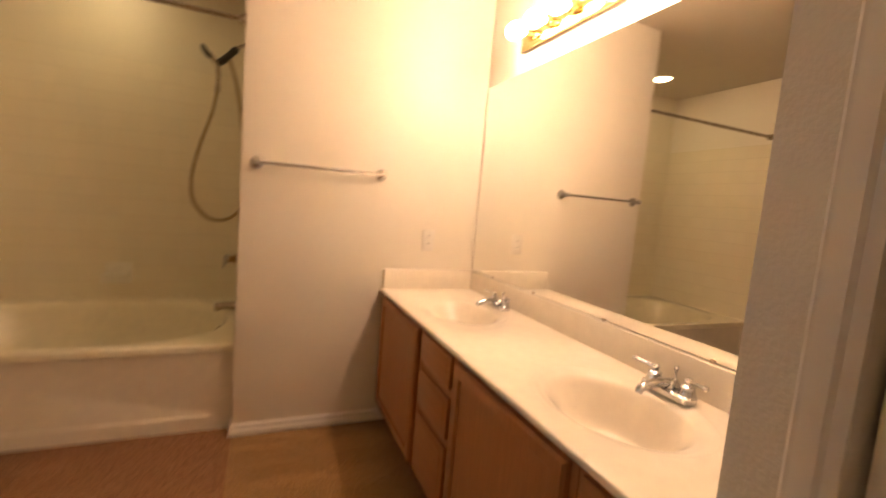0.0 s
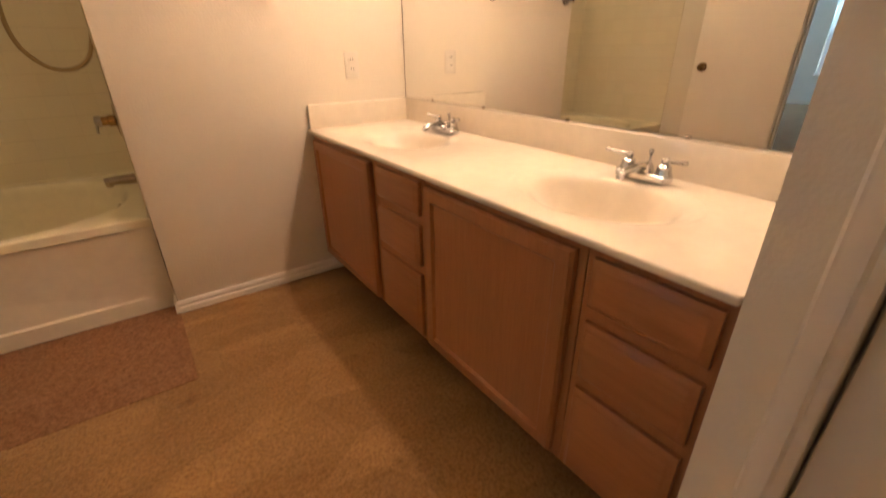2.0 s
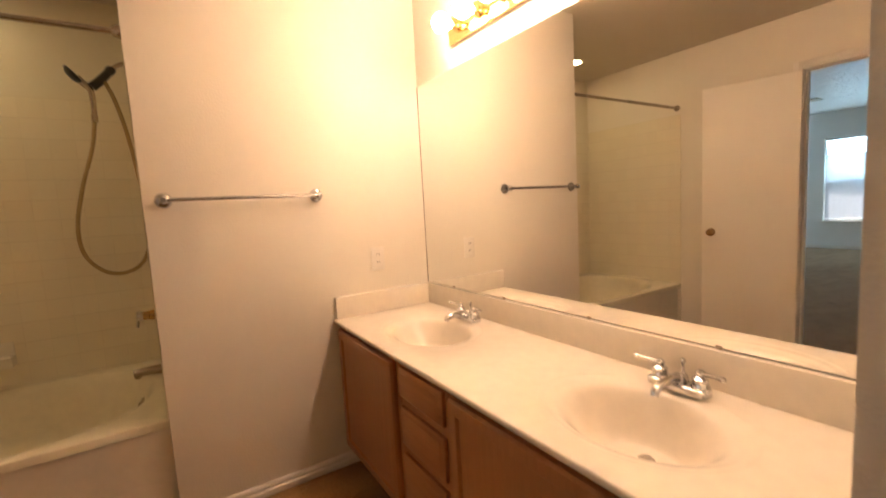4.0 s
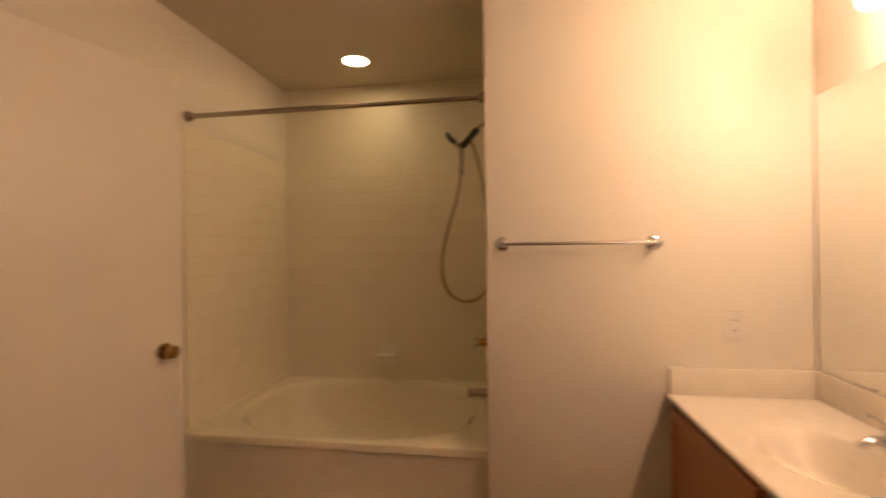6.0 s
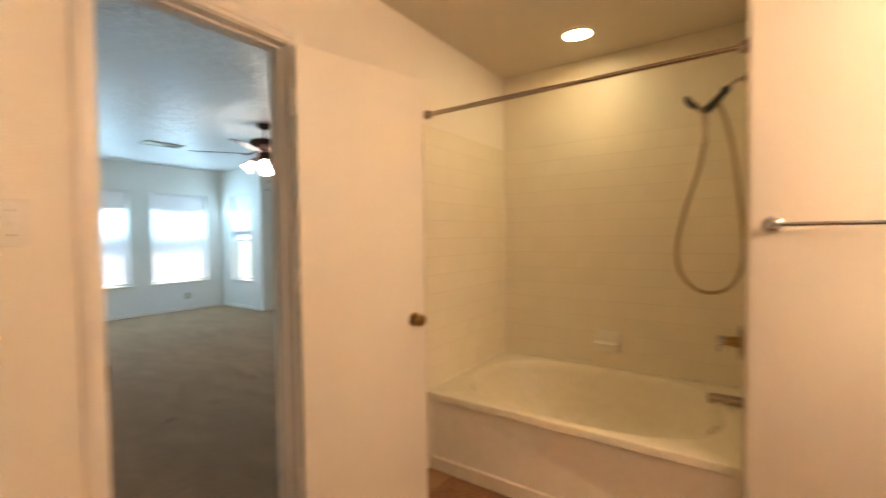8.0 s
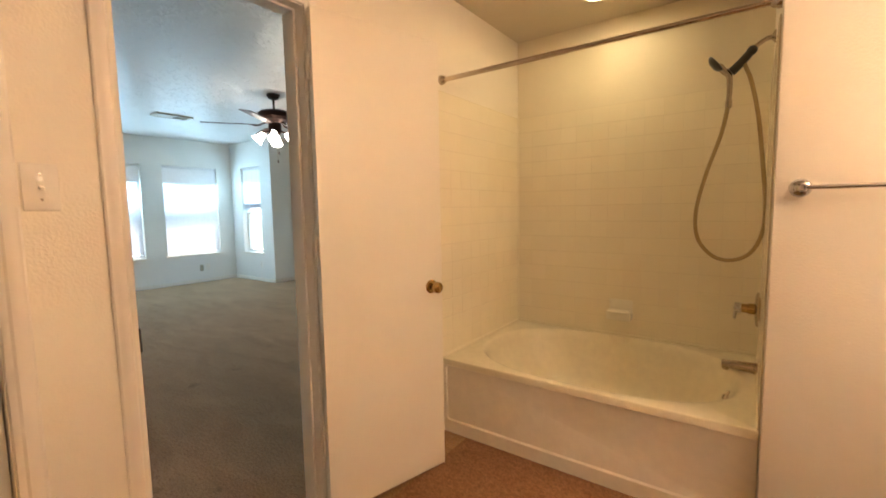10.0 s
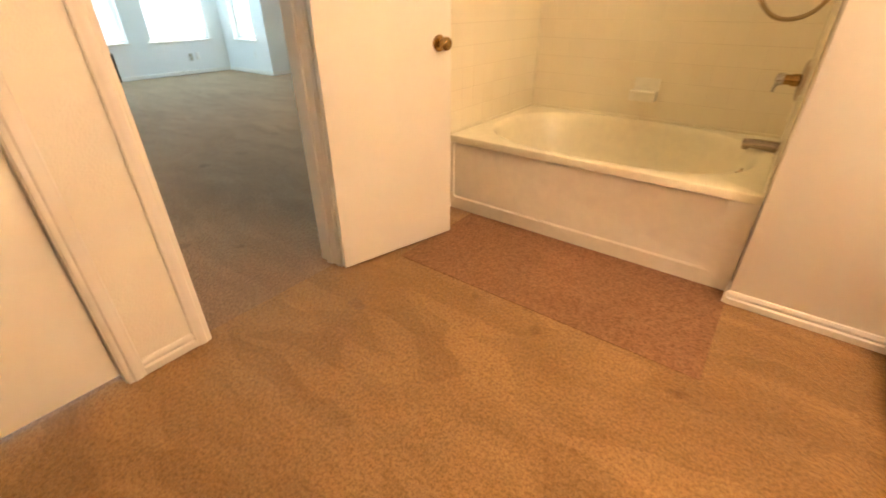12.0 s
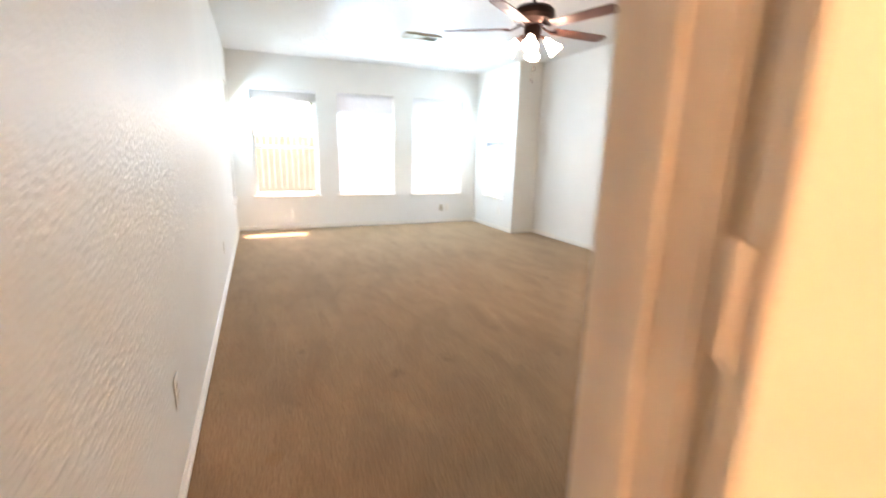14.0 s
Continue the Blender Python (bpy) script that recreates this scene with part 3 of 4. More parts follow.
def apron():
    bm = bmesh.new()
    y = TY
    outer = [(WX - 0.004, 0.394), (0.004, 0.394), (0.004, 0.0), (WX - 0.004, 0.0)]
    rings = [[(x, z, y) for x, z in rounded_rect(0.004, WX - 0.004, 0.001, 0.394, 0.001)],
             [(x, z, y) for x, z in rounded_rect(0.028, WX - 0.075, 0.070, 0.3935, 0.022)],
             [(x, z, y + 0.008) for x, z in rounded_rect(0.034, WX - 0.105, 0.078, 0.3925, 0.018)]]
    vs = [[bm.verts.new((x, yy, z)) for x, z, yy in r] for r in rings]
    n = len(vs[0])
    for a, b in zip(vs, vs[1:]):
        for i in range(n):
            j = (i + 1) % n
            bm.faces.new((a[i], a[j], b[j], b[i]))
    bm.faces.new(vs[-1])
    back = [bm.verts.new((v.co.x, y + 0.02, v.co.z)) for v in vs[0]]
    for i in range(n):
        j = (i + 1) % n
        bm.faces.new((vs[0][j], vs[0][i], back[i], back[j]))
    bmesh.ops.recalc_face_normals(bm, faces=bm.faces)
    return bm


part("apron", apron(), APRON, tub, "cream front panel with a raised border")
m = Matrix.Translation((1.340, 0.56, 0.35)) @ Euler((0, radians(-75), 0)).to_matrix().to_4x4()
part("overflow_plate", turned(lathe([(0, 0.012), (0.012, 0.012), (0.03, 0.008), (0.036, 0.0), (0.036, -0.004), (0, -0.004)]), m), NICKEL, tub, "chrome overflow plate")
part("overflow_lever", turned(box(-0.012, 0.012, -0.003, 0.003, 0.008, 0.018, 0.002), m), NICKEL, tub)
part("drain", turned(lathe([(0, 0.004), (0.02, 0.004), (0.03, 0.0), (0, 0)]), Matrix.Translation((1.12, 0.575, RIM - 0.327))), NICKEL, tub)

# ---- shower fittings ----
PY = 0.75
sp = thing("tub_spout", (WX - 0.006, PY, 0.44), "brushed metal tub spout on the tiled wall", "faucet")
part("spout_body", tube([(WX - 0.006, PY, 0.456), (WX - 0.06, PY, 0.458), (WX - 0.11, PY, 0.459), (WX - 0.155, PY, 0.456)], (0.027, 0.021), 18), NICKEL, sp)
part("spout_mouth", turned(lathe([(0.0, 0.0), (0.013, 0.0), (0.016, 0.004), (0.016, 0.02), (0, 0.02)]), Matrix.Translation((WX - 0.138, PY, 0.428))), NICKEL, sp)
part("spout_collar", turned(lathe([(0, 0), (0.032, 0), (0.032, 0.012), (0.027, 0.016), (0, 0.016)]), Matrix.Translation((WX - 0.006, PY, 0.452)) @ Euler((0, radians(-90), 0)).to_matrix().to_4x4()), NICKEL, sp)

va = thing("shower_valve", (WX - 0.006, PY, 0.755), "round chrome shower valve with a lever", "shower valve")
m = Matrix.Translation((WX - 0.006, PY, 0.755)) @ Euler((0, radians(-90), 0)).to_matrix().to_4x4()
part("escutcheon", turned(lathe([(0, 0), (0.06, 0), (0.06, 0.006), (0.086, 0.007), (0.087, 0.012), (0.075, 0.019), (0.034, 0.024), (0, 0.024)], 36), m), NICKEL, va)
part("stem", turned(lathe([(0.027, 0.012), (0.027, 0.05), (0.022, 0.052), (0.022, 0.085), (0, 0.085)]), m), BRASS, va, "brassy valve stem")
part("handle", turned(lathe([(0, 0.078), (0.026, 0.078), (0.029, 0.086), (0.026, 0.104), (0.012, 0.11), (0, 0.11)]), m), CHROME, va)
part("lever", tube([(WX - 0.10, PY, 0.755), (WX - 0.108, PY - 0.008, 0.73), (WX - 0.112, PY - 0.015, 0.70)], (0.008, 0.006), 10), CHROME, va)

sh = thing("hand_shower", (WX - 0.006, PY, 2.045), "dark hand shower with a metal hose on its arm", "shower head")
part("arm_flange", turned(lathe([(0, 0), (0.03, 0), (0.03, 0.003), (0.014, 0.014), (0, 0.014)]), Matrix.Translation((WX - 0.001, PY, 2.045)) @ Euler((0, radians(-90), 0)).to_matrix().to_4x4()), NICKEL, sh)
part("arm", tube([(WX - 0.005, PY, 2.045), (1.425, PY, 2.04), (1.39, PY, 2.018), (1.36, PY, 1.985)], 0.0105, 12), NICKEL, sh)
part("bracket", tube([(1.368, PY, 1.995), (1.345, PY, 1.968), (1.315, PY, 1.935), (1.292, PY, 1.915)], (0.018, 0.022), 14), BLACK, sh, "black plastic bracket")
part("ball_nut", turned(lathe([(0, -0.02), (0.017, -0.02), (0.021, -0.008), (0.021, 0.01), (0.014, 0.02), (0, 0.02)]), Matrix.Translation((1.372, PY, 2.0)) @ Euler((0, radians(40), 0)).to_matrix().to_4x4()), BLACK, sh)
head = lathe([(0, 0.016), (0.02, 0.016), (0.035, 0.010), (0.047, 0.0), (0.048, -0.008), (0.042, -0.012), (0, -0.012)], 32)
part("head", turned(head, Matrix.Translation((1.225, PY, 1.963)) @ Euler((0, radians(-128), 0)).to_matrix().to_4x4() ), BLACK, sh, "dark round spray head")
part("neck", tube([(1.24, PY, 1.955), (1.265, PY, 1.925), (1.285, PY, 1.90), (1.29, PY, 1.84), (1.288, PY, 1.775)], (0.017, 0.011), 14), NICKEL, sh)
part("hose_nut", turned(lathe([(0, -0.02), (0.013, -0.02), (0.015, 0.01), (0.012, 0.02), (0, 0.02)]), Matrix.Translation((1.288, PY, 1.765))), NICKEL, sh)
part("hose", tube([(1.288, PY, 1.765), (1.262, PY, 1.62), (1.205, PY, 1.43), (1.166, PY, 1.24), (1.178, PY, 1.10), (1.245, PY, 1.012), (1.328, PY, 0.993),
                   (1.405, PY, 1.035), (1.448, PY, 1.14), (1.452, PY, 1.28), (1.432, PY, 1.50), (1.408, PY, 1.70), (1.375, PY, 1.86), (1.345, PY, 1.945)], 0.0088, 8, 26, True, 0.0012), GREY_HOSE, sh, "ribbed metal hose hanging in a loop")

rod = thing("shower_rod", (0.73, 0.116, 1.972), "metal shower curtain rod across the tub alcove", "curtain rod")
part("rod_tube", tube([(0.012, 0.116, 1.972), (0.70, 0.116, 1.972)], 0.0125, 18, 2, False), NICKEL, rod)
part("rod_inner", tube([(0.70, 0.116, 1.972), (WX - 0.012, 0.116, 1.972)], 0.0105, 18, 2, False), NICKEL, rod)
for x, s in ((0.001, 90), (WX - 0.001, -90)):
    part("end_cap", turned(lathe([(0, 0), (0.026, 0), (0.026, 0.006), (0.018, 0.028), (0.013, 0.032), (0, 0.032)]), Matrix.Translation((x, 0.116, 1.972)) @ Euler((0, radians(s), 0)).to_matrix().to_4x4()), NICKEL, rod)

SOAPC = plastic("white_ceramic", (0.86, 0.82, 0.70), 0.15)
soap = thing("soap_dish", (0.705, BY - 0.008, 0.56), "cream ceramic soap dish fixed to the tiles", "soap dish")
part("back_plate", box(0.640, 0.780, BY - 0.016, BY - 0.0065, 0.548, 0.672, 0.003, 2), SOAPC, soap)
tray = plate_with_bowl(0.638, 0.782, BY - 0.088, BY - 0.0135, 0.71, BY - 0.052, 0.604, [(0.062, 0.030, 0.0, 0, 0), (0.056, 0.025, 0.010, 0, 0), (0.03, 0.012, 0.016, 0, 0)], 32, 0.050)
part("tray", tray, SOAPC, soap)
part("tray_floor", box(0.6385, 0.7815, BY - 0.0875, BY - 0.0165, 0.551, 0.556, 0.002), SOAPC, soap)
soap.location.x = 0.732
part("grab_lip", tube([(0.640, BY - 0.086, 0.603), (0.68, BY - 0.090, 0.603), (0.74, BY - 0.090, 0.603), (0.780, BY - 0.086, 0.603)], 0.0065, 12), SOAPC, soap, "rounded front lip")


# ---- towel bar, outlet, switch ----
tb = thing("towel_bar", (1.83, -0.001, 1.322), "chrome towel bar on round flanges", "towel bar")
for x in (1.530, 2.116):
    p = part("flange", turned(lathe([(0, 0), (0.029, 0), (0.03, 0.004), (0.026, 0.008), (0.025, 0.012), (0.019, 0.014), (0.018, 0.018), (0.010, 0.022), (0, 0.022)], 32),
             Matrix.Translation((x, -0.0006, 1.322)) @ Euler((radians(90), 0, 0)).to_matrix().to_4x4()), CHROME, tb)
    part("post", turned(lathe([(0.0105, 0.018), (0.009, 0.03), (0.012, 0.04), (0.0145, 0.05), (0.0145, 0.062), (0.009, 0.069), (0, 0.070)]),
         Matrix.Translation((x, 0, 1.322)) @ Euler((radians(90), 0, 0)).to_matrix().to_4x4()), CHROME, tb)
part("bar", tube([(1.530, -0.055, 1.322), (2.116, -0.055, 1.322)], 0.0075, 16, 2, False), CHROME, tb)


def wall_plate(name, m, label, category, kind, tone=None):
    """A cover plate in its own frame: x across, z up, facing -y; placed by m."""
    t = new(name)
    t.empty_display_size = 0.03
    t.matrix_basis = m
    BASE[t.name] = Vector((0, 0, 0))
    tagged(t, label, category)
    part("cover", box(-0.035, 0.035, -0.006, 0.0, -0.0575, 0.0575, 0.003, 2), tone or ALMOND, t, "", True)
    if kind == "outlet":
        for z in (-0.0195, 0.0195):
            bm = turned(lathe([(0, 0), (0.0168, 0), (0.0168, 0.002), (0, 0.002)], 24), Matrix.Translation((0, -0.006, z)) @ Euler((radians(90), 0, 0)).to_matrix().to_4x4())
            f = part("receptacle", bm, tone or ALMOND, t, "", True)
            for x in (-0.006, 0.006):
                part("slot", box(x - 0.0012, x + 0.0012, -0.0084, -0.0079, z + 0.000, z + 0.009), DARK, f, "", True)
    elif kind == "switch":
        part("toggle", turned(box(-0.005, 0.005, -0.018, -0.005, -0.004, 0.006, 0.002), Euler((radians(18), 0, 0)).to_matrix().to_4x4()), ALMOND, t, "", True)
        part("surround", box(-0.0075, 0.0075, -0.0068, -0.005, -0.014, 0.014, 0.0006), ALMOND, t, "", True)
        for z in (-0.03, 0.03):
            part("screw", turned(lathe([(0, 0), (0.003, 0), (0.0025, 0.0012), (0, 0.0015)], 10), Matrix.Translation((0, -0.006, z)) @ Euler((radians(90), 0, 0)).to_matrix().to_4x4()), NICKEL, t, "", True)
    return t


BEIGE = plastic("beige_plate", (0.42, 0.38, 0.28), 0.35)
wall_plate("wall_outlet", pose(2.400, -0.0005, 0.998), "almond duplex outlet above the vanity splash", "outlet", "outlet")
wall_plate("light_switch", pose(0.0005, -1.553, 1.342, 0, 0, 90), "cream light switch beside the doorway", "light switch", "switch")
wall_plate("wall_outlet", pose(FX + 0.0005, 1.92, 0.265, 0, 0, 90), "beige outlet under the bedroom window", "outlet", "outlet", BEIGE)
wall_plate("cable_plate", pose(FX + 0.0005, 2.035, 0.275, 0, 0, 90), "white blank cover plate beside the outlet", "cover plate", "blank")
wall_plate("wall_outlet", pose(-1.43, LY + 0.0005, 0.373, 0, 0, 180), "white outlet low on the long bedroom wall", "outlet", "outlet")
wall_plate("wall_outlet", pose(-4.0, LY + 0.0005, 0.36, 0, 0, 180), "white outlet low on the long bedroom wall", "outlet", "outlet")
wall_plate("wall_outlet", pose(-5.97, SY - 0.0005, 0.31, 0, 0, 0), "white outlet low in the window bay", "outlet", "outlet")


# ---- open door ----
ang = math.degrees(math.atan2(0.582, 0.153))
door = thing("door_1", (0.060, -0.778, 0.018), "flat cream door standing open against the bathroom wall", "door", "", ang)
door["kind"] = "structure"
LW = 0.603
part("slab", box(0, LW, 0.0, 0.035, 0, 2.012, 0.0015), LEAF, door, "", True)
for s, y in ((-1, 0.0), (1, 0.035)):
    m = Matrix.Translation((LW - 0.065, y, 0.895)) @ Euler((radians(90) * -s, 0, 0)).to_matrix().to_4x4()
    k = part("knob", turned(lathe([(0.011, 0.008), (0.010, 0.026), (0.014, 0.030), (0.024, 0.036), (0.027, 0.046), (0.025, 0.056), (0.017, 0.062), (0.014, 0.061), (0.010, 0.063), (0, 0.063)], 32), m), BRASS, door, "antique brass knob", True)
    part("rose", turned(lathe([(0, 0), (0.032, 0), (0.0325, 0.003), (0.028, 0.008), (0.014, 0.011), (0, 0.011)], 32), m), BRASS, k, "", True)
part("latch_plate", box(LW - 0.0005, LW + 0.0012, 0.005, 0.030, 0.866, 0.924, 0.0005), BRASS, door, "", True)
for z in (0.33, 1.11, 1.795):
    h = part("hinge", turned(lathe([(0, -0.046), (0.0065, -0.046), (0.0065, -0.0155), (0.0055, -0.015), (0.0065, -0.0145), (0.0065, 0.015), (0.0055, 0.0155), (0.0065, 0.016), (0.0065, 0.046), (0.004, 0.05), (0, 0.05)], 14), Matrix.Translation((-0.006, 0.026, z))), TRIM, door, "painted hinge knuckle", True)
    part("hinge_leaf", box(-0.0016, -0.0002, 0.002, 0.028, z - 0.044, z + 0.044, 0.0003), TRIM, h, "", True)


# ---- vanity ----
VF = 2.178       # face frame
FT = 0.023       # door and drawer thickness
CT = 0.733       # counter top


def front_panel(y0, y1, z0, z1):
    """Cabinet door: bevelled frame round a flat recessed panel, facing -x."""
    bm = bmesh.new()
    def ring(i, x):
        return [bm.verts.new((x, y, z)) for y, z in ((y0 + i, z0 + i), (y1 - i, z0 + i), (y1 - i, z1 - i), (y0 + i, z1 - i))]
    x = VF - FT
    loops = [ring(0, VF - 0.0005), ring(0, x + 0.009), ring(0.006, x + 0.001), ring(0.009, x), ring(0.040, x), ring(0.043, x + 0.003), ring(0.047, x + 0.0085), ring(0.051, x + 0.0085)]
    for a, b in zip(loops, loops[1:]):
        for i in range(4):
            j = (i + 1) % 4
            bm.faces.new((a[i], a[j], b[j], b[i]))
    bm.faces.new(loops[-1])
    bm.faces.new(loops[0][::-1])
    bmesh.ops.recalc_face_normals(bm, faces=bm.faces)
    return bm


def drawer_panel(y0, y1, z0, z1):
    """Drawer front: a slab with a wide moulded edge, facing -x."""
    bm = bmesh.new()
    def ring(i, x):
        return [bm.verts.new((x, y, z)) for y, z in ((y0 + i, z0 + i), (y1 - i, z0 + i), (y1 - i, z1 - i), (y0 + i, z1 - i))]
    x = VF - FT
    loops = [ring(0, VF - 0.0005), ring(0, x + 0.011), ring(0.004, x + 0.0085), ring(0.007, x + 0.0075), ring(0.013, x + 0.0015), ring(0.017, x)]
    for a, b in zip(loops, loops[1:]):
        for i in range(4):
            j = (i + 1) % 4
            bm.faces.new((a[i], a[j], b[j], b[i]))
    bm.faces.new(loops[-1])
    bm.faces.new(loops[0][::-1])
    bmesh.ops.recalc_face_normals(bm, faces=bm.faces)
    return bm


def cabinet(y0, y1, fronts, label):
    c = thing("vanity_cabinet", (2.42, (y0 + y1) / 2, 0), label, "cabinet", "vanity cabinets")
    body = box(VF, VF + 0.019, y0 + 0.0006, y1 - 0.0006, 0.10, CT - 0.020, 0.001)
    part("side_panel", box(VF + 0.0192, MX - 0.003, y0 + 0.0006, y0 + 0.0186, 0.10, CT - 0.17), OAK_V, c)
    part("side_panel", box(VF + 0.0192, MX - 0.003, y1 - 0.0186, y1 - 0.0006, 0.10, CT - 0.17), OAK_V, c)
    part("bottom_panel", box(VF + 0.0192, MX - 0.003, y0 + 0.019, y1 - 0.019, 0.10, 0.118), OAK_H, c)
    part("face_frame", body, OAK_V, c)
    part("toe_board", box(VF + 0.07, VF + 0.085, y0 + 0.0006, y1 - 0.0006, 0.001, 0.1), OAK_H, c, "dark recessed toe board")
    for kind, a, b, z0, z1 in fronts:
        if kind == "door":
            part("door", front_panel(a, b, z0, z1), OAK_V, c)
        else:
            part("drawer_front", drawer_panel(a, b, z0, z1), OAK_H, c)
    return c


cabinet(-0.628, -0.003, [("door", -0.598, -0.030, 0.118, 0.692)], "honey oak vanity cabinet with one framed door")
cabinet(-0.946, -0.629, [("drawer", -0.926, -0.648, z0, z1) for z0, z1 in ((0.118, 0.368), (0.402, 0.545), (0.580, 0.692))], "honey oak vanity cabinet with three drawers")
cabinet(-1.548, -0.947, [("door", -1.526, -0.968, 0.118, 0.692)], "honey oak vanity cabinet with a wide framed door")
cabinet(CY + 0.003, -1.549, [("drawer", -1.810, -1.570, z0, z1) for z0, z1 in ((0.118, 0.368), (0.402, 0.545), (0.580, 0.692))], "honey oak vanity cabinet with three wide drawers")

counter = thing("countertop", (2.42, -0.915, CT), "cream cultured marble countertop with two oval basins", "countertop")
CF = 2.157
SINKS = (-0.448, -1.386)
RINGS = [(0.203, 0.254, 0.0002, -0.006, 0), (0.200, 0.251, 0.0016, -0.006, 0), (0.196, 0.247, 0.0030, -0.006, 0), (0.184, 0.236, 0.0050, -0.008, 0), (0.172, 0.225, 0.0075, -0.010, 0)]
for i in range(0, 21):
    u = i / 21
    q = min(1.0, u / 0.62)
    RINGS.append((0.162 * (1 - u) + 0.004, 0.215 * (1 - u) + 0.004, 0.0110 + 0.120 * q * q * (3 - 2 * q) + 0.010 * u, -0.012 + 0.057 * u, 0))
for (ya, yb), cy in zip(((-0.922, -0.002), (CY + 0.002, -0.9222)), SINKS):
    bm = plate_with_bowl(CF, MX - 0.002, ya, yb, 2.425, cy, CT, RINGS, 112, 0.0)
    s = part("top", bm, MARBLE, counter)
    part("drain", turned(lathe([(0, 0.006), (0.014, 0.007), (0.016, 0.003), (0.022, 0.002), (0.023, 0.0), (0, -0.002)]), Matrix.Translation((2.467, cy, CT - 0.1425))), CHROME, s, "chrome pop-up drain")
    part("drain_gap", turned(lathe([(0, 0.0015), (0.0235, 0.0015), (0.026, 0.0005), (0, 0.0)]), Matrix.Translation((2.467, cy, CT - 0.1433))), DARK, s, "dark gap round the drain")
part("front_edge", box(CF - 0.006, CF + 0.02, CY + 0.002, -0.002, CT - 0.019, CT - 0.0002, 0.006, 3), MARBLE, counter)
part("underside", box(CF + 0.02, CF + 0.05, CY + 0.002, -0.002, CT - 0.019, CT - 0.018), MARBLE, counter)
part("backsplash", box(MX - 0.021, MX - 0.0005, CY + 0.001, -0.0215, CT - 0.001, 0.838, 0.004, 2), MARBLE, counter)
part("side_splash", box(CF + 0.006, MX - 0.0005, -0.021, -0.0005, CT - 0.001, 0.838, 0.004, 2), MARBLE, counter)


def faucet(cy):
    f = thing("faucet", (2.61, cy, CT), "chrome centre-set faucet with two lever handles", "faucet", "vanity faucets")
    z = CT + 0.0025
    bm = bmesh.new()
    loops = []
    for inset, h in ((0.0, 0.0), (0.0, 0.012), (0.003, 0.016), (0.007, 0.018)):
        loops.append([bm.verts.new((2.612 + x, cy + y, z + h)) for x, y in rounded_rect(-0.027 + inset, 0.027 - inset, -0.078 + inset, 0.078 - inset, 0.02 - inset * 0.5)])
    n = len(loops[0])
    for a, b in zip(loops, loops[1:]):
        for i in range(n):
            bm.faces.new((a[i], a[(i + 1) % n], b[(i + 1) % n], b[i]))
    bm.faces.new(loops[-1])
    bm.faces.new(loops[0][::-1])
    part("base", bm, CHROME, f)
    for s in (-1, 1):
        y = cy + s * 0.052
        h = part("handle", turned(lathe([(0.022, 0.012), (0.023, 0.018), (0.0195, 0.026), (0.018, 0.036), (0.0185, 0.039), (0.013, 0.043), (0.0085, 0.046), (0.011, 0.050), (0.0115, 0.056), (0.006, 0.062), (0, 0.063)], 26), Matrix.Translation((2.618, y, z))), CHROME, f)
        lever = part("lever", tube([(2.618, y, z + 0.052), (2.613, y + s * 0.018, z + 0.055), (2.607, y + s * 0.038, z + 0.058), (2.602, y + s * 0.054, z + 0.060)], (0.0058, 0.0046), 12), CHROME, h)
        knob = lathe([(0, -0.009), (0.005, -0.007), (0.0075, 0.0), (0.005, 0.007), (0, 0.009)], 16)
        part("end_knob", turned(knob, Matrix.Translation((2.600, y + s * 0.058, z + 0.0605)) @ Euler((radians(-90 * s), 0, 0)).to_matrix().to_4x4()), CHROME, f)
    part("spout_body", turned(lathe([(0.0, 0.0), (0.021, 0.0), (0.0205, 0.010), (0.016, 0.020), (0.008, 0.025), (0, 0.026)], 26), Matrix.Translation((2.614, cy, z + 0.015))), CHROME, f)
    part("spout", tube([(2.614, cy, z + 0.024), (2.590, cy, z + 0.031), (2.555, cy, z + 0.033), (2.520, cy, z + 0.027), (2.506, cy, z + 0.020), (2.502, cy, z + 0.010)], (0.0145, 0.0095), 18), CHROME, f)
    part("lift_rod", turned(lathe([(0, 0), (0.016, 0.0), (0.013, 0.016), (0.005, 0.027), (0.003, 0.03), (0.003, 0.046), (0.0055, 0.050), (0.007, 0.056), (0.005, 0.062), (0, 0.063)], 18), Matrix.Translation((2.634, cy, z + 0.012))), CHROME, f)
    return f


for cy in SINKS:
    faucet(cy)

mir = thing("vanity_mirror", (MX - 0.003, -0.92, 0.842), "wide frameless wall mirror above the vanity", "mirror")
part("glass", box(MX - 0.0065, MX - 0.0008, CY + 0.004, -0.006, 0.843, 1.856, 0.0012), MIRROR, mir)
part("edge_strip", box(MX - 0.008, MX - 0.001, -0.0055, -0.0006, 0.841, 1.856, 0.001), NICKEL, mir, "dull metal edge strip")
for y in (-0.25, -0.62, -1.05, -1.45):
    part("clip", box(MX - 0.0095, MX - 0.0067, y - 0.008, y + 0.008, 0.839, 0.848, 0.001), NICKEL, mir, "small metal mirror clip")

